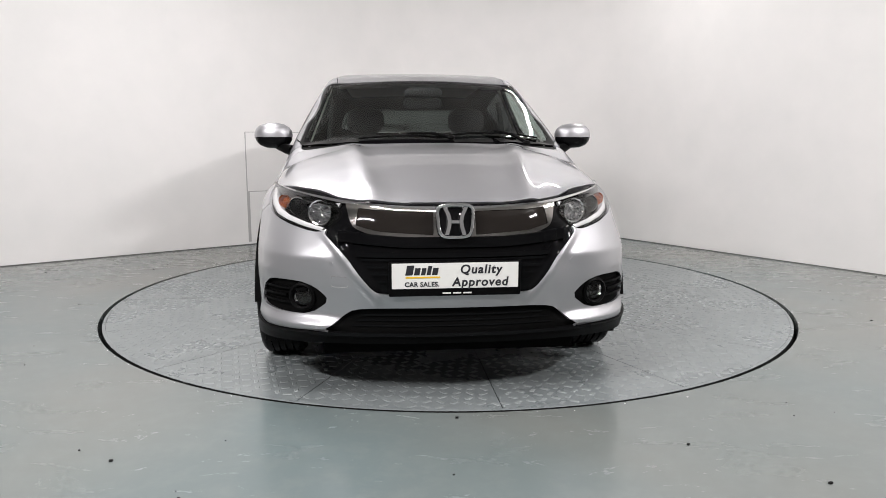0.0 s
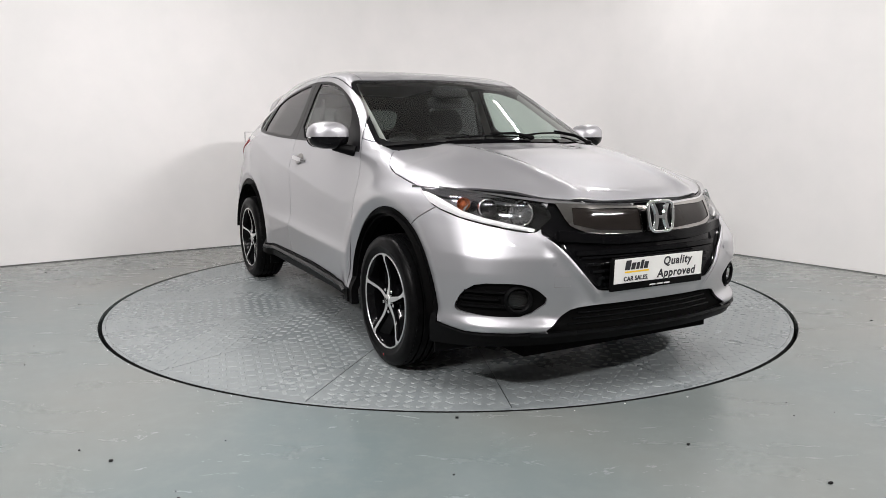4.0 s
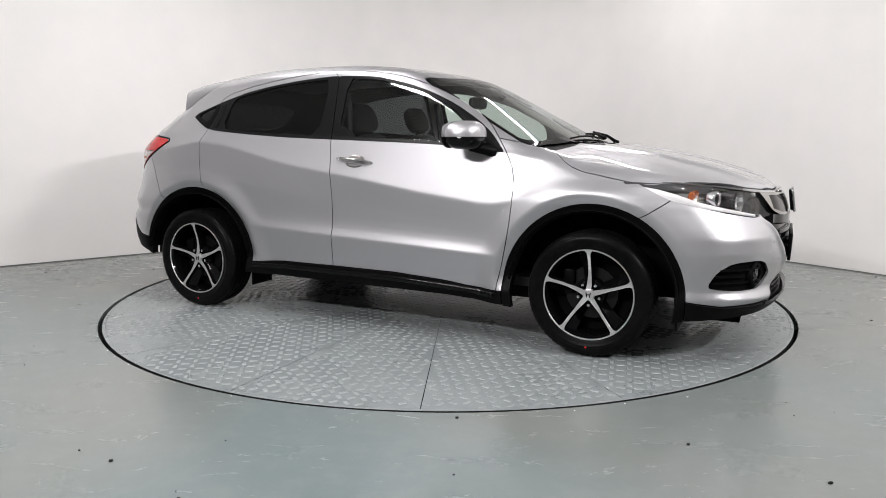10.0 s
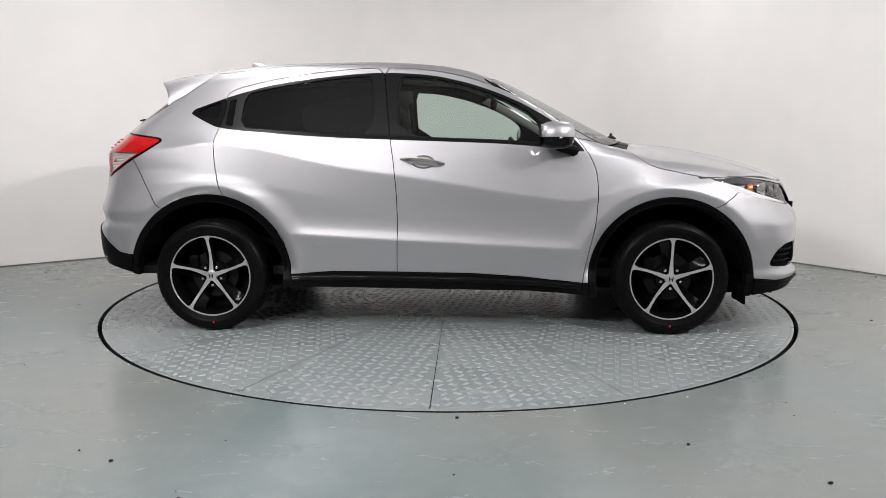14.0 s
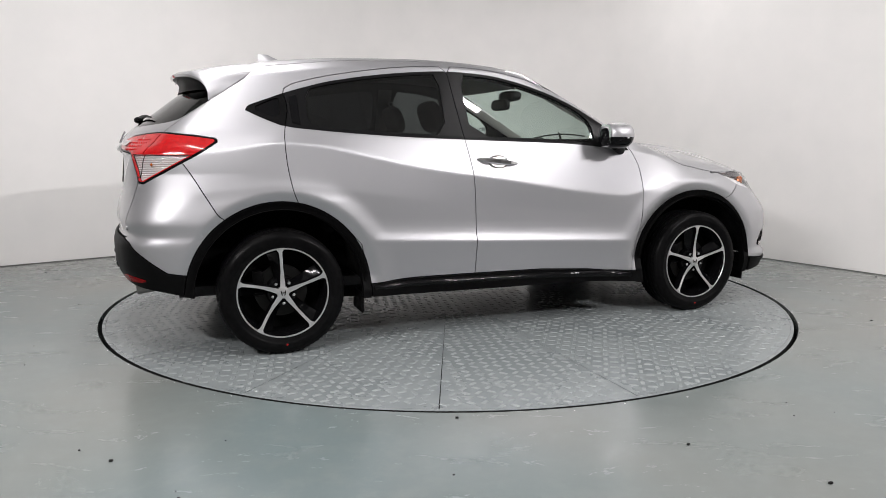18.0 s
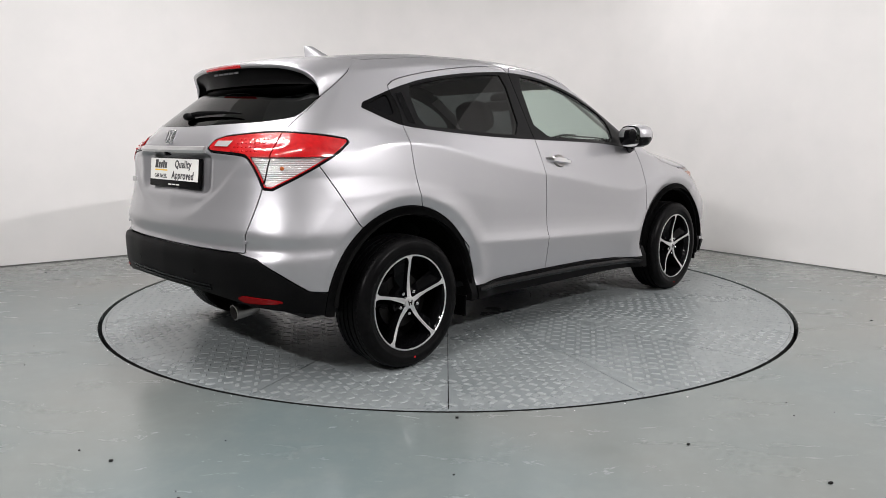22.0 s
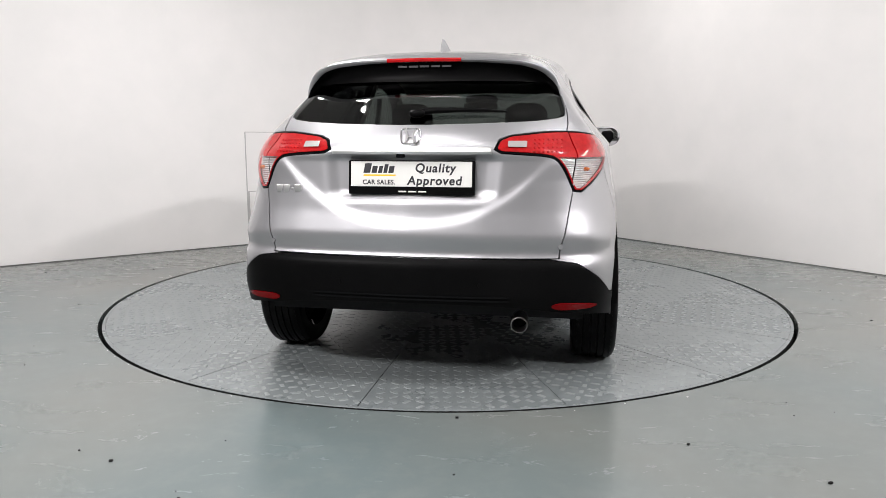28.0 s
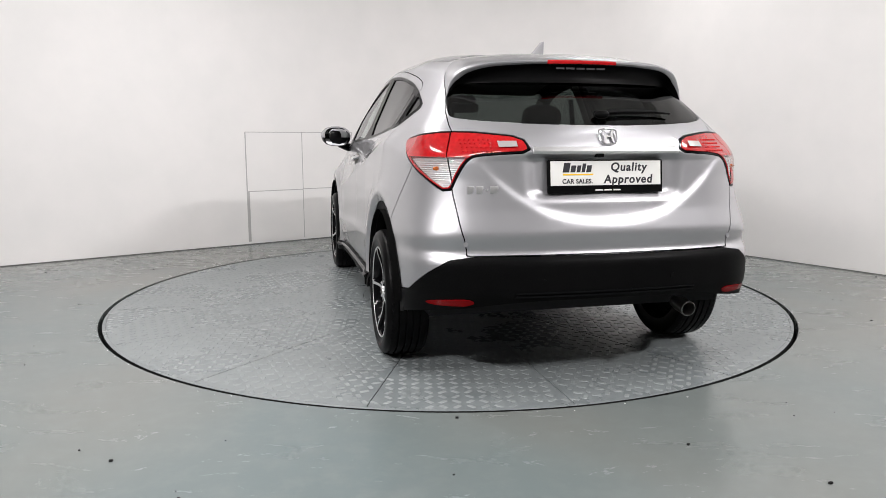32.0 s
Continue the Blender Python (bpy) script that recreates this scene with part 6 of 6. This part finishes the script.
def build_tail():
    build_spoiler()
    bm = bmesh.new()
    ys = np.linspace(-0.335, 0.335, 21)
    rows = []
    for y in ys:
        y = float(y)
        x = surf("x", abs(y), 1.052, -1)
        rows.append([(x + 0.01, y, 1.034), (x - 0.012, y, 1.036), (x - 0.016, y, 1.046), (x - 0.008, y, 1.062), (x + 0.012, y, 1.066)])
    vs = grid_faces(bm, rows, close=True)
    bm.faces.new(vs[0]), bm.faces.new(vs[-1][::-1])
    fit_part("chrome_strip", bm, M_ALLOY, "chrome strip over the rear plate")
    bm = bmesh.new()
    box(bm, surf("x", 0.04, 1.03, -1) + 0.0, 0.04, 1.03, 0.03, 0.035, 0.022)
    fit_part("rear_camera", bm, M_GLOSSBLACK, bevel=0.005)
    # name badge as bars
    bm = bmesh.new()
    for i, wd in enumerate((0.03, 0.03, 0.012, 0.034)):
        y = 0.592 - (0.0, 0.036, 0.064, 0.094)[i]
        z = 0.885 + 0.001 * i
        box(bm, surf("x", y, z, -1), y, z, 0.008, wd, 0.030 if i != 2 else 0.008)
    fit_part("name_badge", bm, M_ALLOY, "chrome name badge in plain bars", bevel=0.001)
    # rear wiper
    bm = bmesh.new()
    pts = [(x, y, surf("z", x, abs(y)) + 0.018) for x, y in ((-1.955, 0.02), (-1.936, -0.08), (-1.925, -0.17), (-1.908, -0.27), (-1.885, -0.38))]
    tube(bm, pts, [0.014, 0.013, 0.010, 0.007, 0.004], 8)
    ellipsoid(bm, (-1.957, -0.01, surf("z", -1.957, 0.01) + 0.018), (0.025, 0.036, 0.019), 14)
    fit_part("rear_wiper", bm, M_BLACK, "black rear wiper arm")
    # exhaust
    bm = bmesh.new()
    rot = Matrix.Translation((-1.985, -0.455, 0.322)) @ Matrix.Rotation(radians(90), 4, "Z") @ Matrix.Rotation(radians(-6), 4, "X")
    lathe(bm, [(0.026, -0.10), (0.034, -0.06), (0.036, 0.02), (0.032, 0.022), (0.030, -0.05)], 28, rot)
    fit_part("exhaust", bm, M_STEEL, "bright round exhaust tip")
    bm = bmesh.new()
    lathe(bm, [(0.031, -0.04), (0.0, -0.045)], 24, rot)
    fit_part("exhaust_bore", bm, M_LINER)
    bm = bmesh.new()
    cyl(bm, (-1.70, -0.25, 0.40), (0, 1, 0), 0.085, 0.085, 0.55, 24)
    fit_part("silencer", bm, M_LINER, "dark silencer box under the tail")
    for s in (-1, 1):
        bm = bmesh.new()
        rows = []
        for i in range(11):
            t = i / 10
            y = 0.590 + 0.185 * t
            zt, zb = 0.434 - 0.012 * t, 0.394 + 0.002 * t
            zm = 0.5 * (zt + zb)
            h = 0.5 * (zt - zb) * (1 - 0.75 * abs(2 * t - 1) ** 5)
            rows.append([(surf("x", y, zm + h * k, -1) - (0.010 if abs(k) < 1 else 0.002), s * y, zm + h * k) for k in (-1, -0.8, 0.8, 1)])
        grid_faces(bm, rows)
        fit_part("rear_reflector", bm, M_REFLECTOR, "red reflector in the bumper")
        for y, z in ((0.30, 0.505), (0.62, 0.66)):
            bm = bmesh.new()
            x = surf("x", y, z, -1)
            cyl(bm, (x - 0.003, s * y, z), (-1, 0.25 * s, 0.05), 0.011, 0.010, 0.006, 16)
            fit_part("parking_sensor", bm, M_BLACK if y < 0.5 else M_PAINT)
        # clear chips and the dark edge line round the lamp
        bm = bmesh.new()
        rows = []
        for t in np.linspace(0, 1, 8):
            y = 0.400 + 0.075 * float(t)
            rows.append([(surf("x", y, z, -1) - 0.016, s * y, z) for z in (1.066 - 0.002 * float(t), 1.078, 1.089)])
        grid_faces(bm, rows)
        fit_part("reversing_lamp", bm, M_REVERSE, "clear reversing lamp window")
        bm = bmesh.new()
        for i in range(7):
            for j in range(4):
                y, z = 0.505 + 0.018 * i, 1.045 + 0.016 * j
                x = surf("x", y, z, -1)
                ellipsoid(bm, (x - 0.009, s * y, z), (0.004, 0.0055, 0.005), 8)
        o = fit_part("lamp_bead", bm, M_RED, "raised beads of the tail lamp")
        tagged(o, kind="stuff")
        bm = bmesh.new()
        ellipsoid(bm, (surf("x", 0.715, 0.972, -1) + 0.008, s * 0.715, 0.972), (0.006, 0.016, 0.009), 12)
        fit_part("indicator", bm, M_AMBER, "amber indicator bulb")
    for z in (0.438, 0.454):
        bm = bmesh.new()
        pts = [(surf("x", abs(float(y)), z, -1) - 0.002, float(y), z) for y in np.linspace(-0.42, 0.42, 17)]
        ribbon(bm, pts, [(-1, 0, 0)] * 17, 0.0045, 0.008)
        fit_part("bumper_rib", bm, M_GLOSSBLACK)


build_tail()


# ---- the cabin ----
def soft_block(bm, c, size, m=None, k=4.0, n=14):
    """A rounded cushion block."""
    mt = (m or Matrix())
    vs = bmesh.ops.create_uvsphere(bm, u_segments=2 * n, v_segments=n, radius=1.0)["verts"]
    for v in vs:
        p = v.co
        q = (abs(p.x) ** k + abs(p.y) ** k + abs(p.z) ** k) ** (1 / k)
        v.co = mt @ Vector((c[0] + p.x / q * size[0] / 2, c[1] + p.y / q * size[1] / 2, c[2] + p.z / q * size[2] / 2))


def seat(x, y, rear=False):
    tilt = Matrix.Translation((x, y, 0.58)) @ Matrix.Rotation(radians(-20), 4, "Y")
    bm = bmesh.new()
    soft_block(bm, (0.24, 0, 0.0), (0.54, 0.50, 0.17), Matrix.Translation((x, y, 0.56)))
    st = fit_part("seat_rear" if rear else "seat", bm, M_TRIM, "dark fabric seat")
    bm = bmesh.new()
    soft_block(bm, (-0.04, 0, 0.28), (0.16, 0.48, 0.62), tilt, 3.5)
    fit_part("backrest", bm, M_TRIM, parent=st)
    bm = bmesh.new()
    soft_block(bm, (-0.03, 0, 0.70), (0.10, 0.27, 0.19), tilt, 3.0)
    for s in (-1, 1):
        tube(bm, [tilt @ Vector((-0.04, 0.06 * s, 0.56)), tilt @ Vector((-0.03, 0.06 * s, 0.66))], 0.007, 6)
    fit_part("headrest", bm, M_TRIM, parent=st)


def build_cabin():
    for y in (-0.37, 0.37):
        seat(-0.05, y)
    for y in (-0.42, 0.0, 0.42):
        tilt = Matrix.Translation((-0.93, y, 0.62)) @ Matrix.Rotation(radians(-24), 4, "Y")
        bm = bmesh.new()
        soft_block(bm, (-0.03, 0, 0.22), (0.15, 0.44, 0.50), tilt, 4)
        soft_block(bm, (0.22, 0, -0.02), (0.50, 0.44, 0.16), Matrix.Translation((-0.93, y, 0.58)), 4)
        st = fit_part("rear_seat", bm, M_TRIM, "dark fabric rear seat")
        bm = bmesh.new()
        soft_block(bm, (-0.02, 0, 0.52), (0.09, 0.25, 0.14), tilt, 3)
        fit_part("headrest", bm, M_TRIM, parent=st)
    # dashboard
    bm = bmesh.new()
    rows = []
    for y in np.linspace(-0.72, 0.72, 25):
        y = float(y)
        hump = 0.035 * math.exp(-((y + 0.37) / 0.18) ** 2)
        fx = 1.03 - 0.42 * y * y * 0.6
        rows.append([(fx, y, 1.035), (0.85, y, 1.02 + hump * 0.5), (0.68, y, 0.985 + hump), (0.60, y, 0.93 + hump * 0.4), (0.62, y, 0.80), (0.72, y, 0.62), (0.80, y, 0.45)])
    grid_faces(bm, rows)
    fit_part("dashboard", bm, M_TRIM, "dark moulded dashboard")
    bm = bmesh.new()
    m = Matrix.Translation((0.50, -0.37, 0.925)) @ Matrix.Rotation(radians(66), 4, "Y")
    ring = [m @ Vector((0.185 * math.cos(a), 0.185 * math.sin(a), 0)) for a in np.linspace(0, 2 * math.pi, 41)]
    tube(bm, ring, 0.016, 8)
    wh = fit_part("steering_wheel", bm, M_TRIM, "dark steering wheel")
    bm = bmesh.new()
    soft_block(bm, (0, 0, 0.02), (0.12, 0.15, 0.06), m, 3)
    for a in (math.pi / 2, -math.pi / 2, 0):
        tube(bm, [m @ Vector((0, 0, 0.015)), m @ Vector((0.18 * math.cos(a), 0.18 * math.sin(a), 0.0))], 0.014, 6)
    fit_part("hub", bm, M_TRIM, parent=wh)
    bm = bmesh.new()
    soft_block(bm, (0.40, 0.0, 1.385), (0.10, 0.24, 0.07), None, 3)
    fit_part("sensor_housing", bm, M_TRIM, "dark sensor housing behind the windscreen")
    bm = bmesh.new()
    soft_block(bm, (0.33, 0.0, 1.325), (0.04, 0.25, 0.075), None, 4)
    fit_part("inside_mirror", bm, M_TRIM, "dark inside mirror")
    for s in (-1, 1):
        bm = bmesh.new()
        rows = []
        for t in np.linspace(0, 1, 9):
            t = float(t)
            x, z = 0.90 - 0.60 * t, 1.070 + 0.325 * t
            y = 0.675 - 0.085 * t
            rows.append([(x + 0.01, s * (y - 0.005), z + 0.002), (x - 0.02, s * (y + 0.002), z - 0.02), (x - 0.04, s * (y + 0.02), z - 0.03)])
        grid_faces(bm, rows)
        fit_part("pillar_trim", bm, M_LIGHTTRIM, "pale windscreen pillar trim")
        bm = bmesh.new()
        rows = [[(-0.255 - 0.10 * w_, s * (0.765 - 0.155 * t), 1.08 + 0.37 * t) for w_ in (0, 0.35, 0.7, 1.0)] for t in (0, 0.5, 1.0)]
        grid_faces(bm, rows)
        fit_part("pillar_trim", bm, M_LIGHTTRIM, "pale centre pillar trim")
        bm = bmesh.new()
        tube(bm, [(-0.27, s * 0.60, 1.36), (-0.25, s * 0.63, 1.15), (-0.22, s * 0.66, 0.7)], 0.018, 6)
        fit_part("seat_belt", bm, M_TRIM)
    bm = bmesh.new()
    box(bm, -0.35, 0, 0.33, 2.9, 1.45, 0.05)
    fit_part("cabin_floor", bm, M_TRIM, "dark cabin carpet")
    bm = bmesh.new()
    box(bm, 0.0, 0, 0.27, 2.1, 1.38, 0.07)
    box(bm, -1.40, 0, 0.43, 0.7, 0.95, 0.06)
    box(bm, 1.45, 0, 0.32, 0.7, 0.95, 0.12)
    fit_part("underbody", bm, M_LINER, "black underbody")
    bm = bmesh.new()
    box(bm, -1.45, 0, 0.95, 0.55, 1.25, 0.02)
    fit_part("parcel_shelf", bm, M_TRIM, "dark luggage cover")


build_cabin()


def motions():
    rows = []
    for t in [0.0, 0.1, 0.2, 0.4, 0.7] + list(range(1, 32)) + [31.3, 31.6, 31.8, 31.9, 32.0]:
        rows.append((t, pose(0, 0, 0, 0, 0, TURN_0 + TURN_RATE * t)))
    walk(car, rows)
    walk(turntable, rows)


motions()
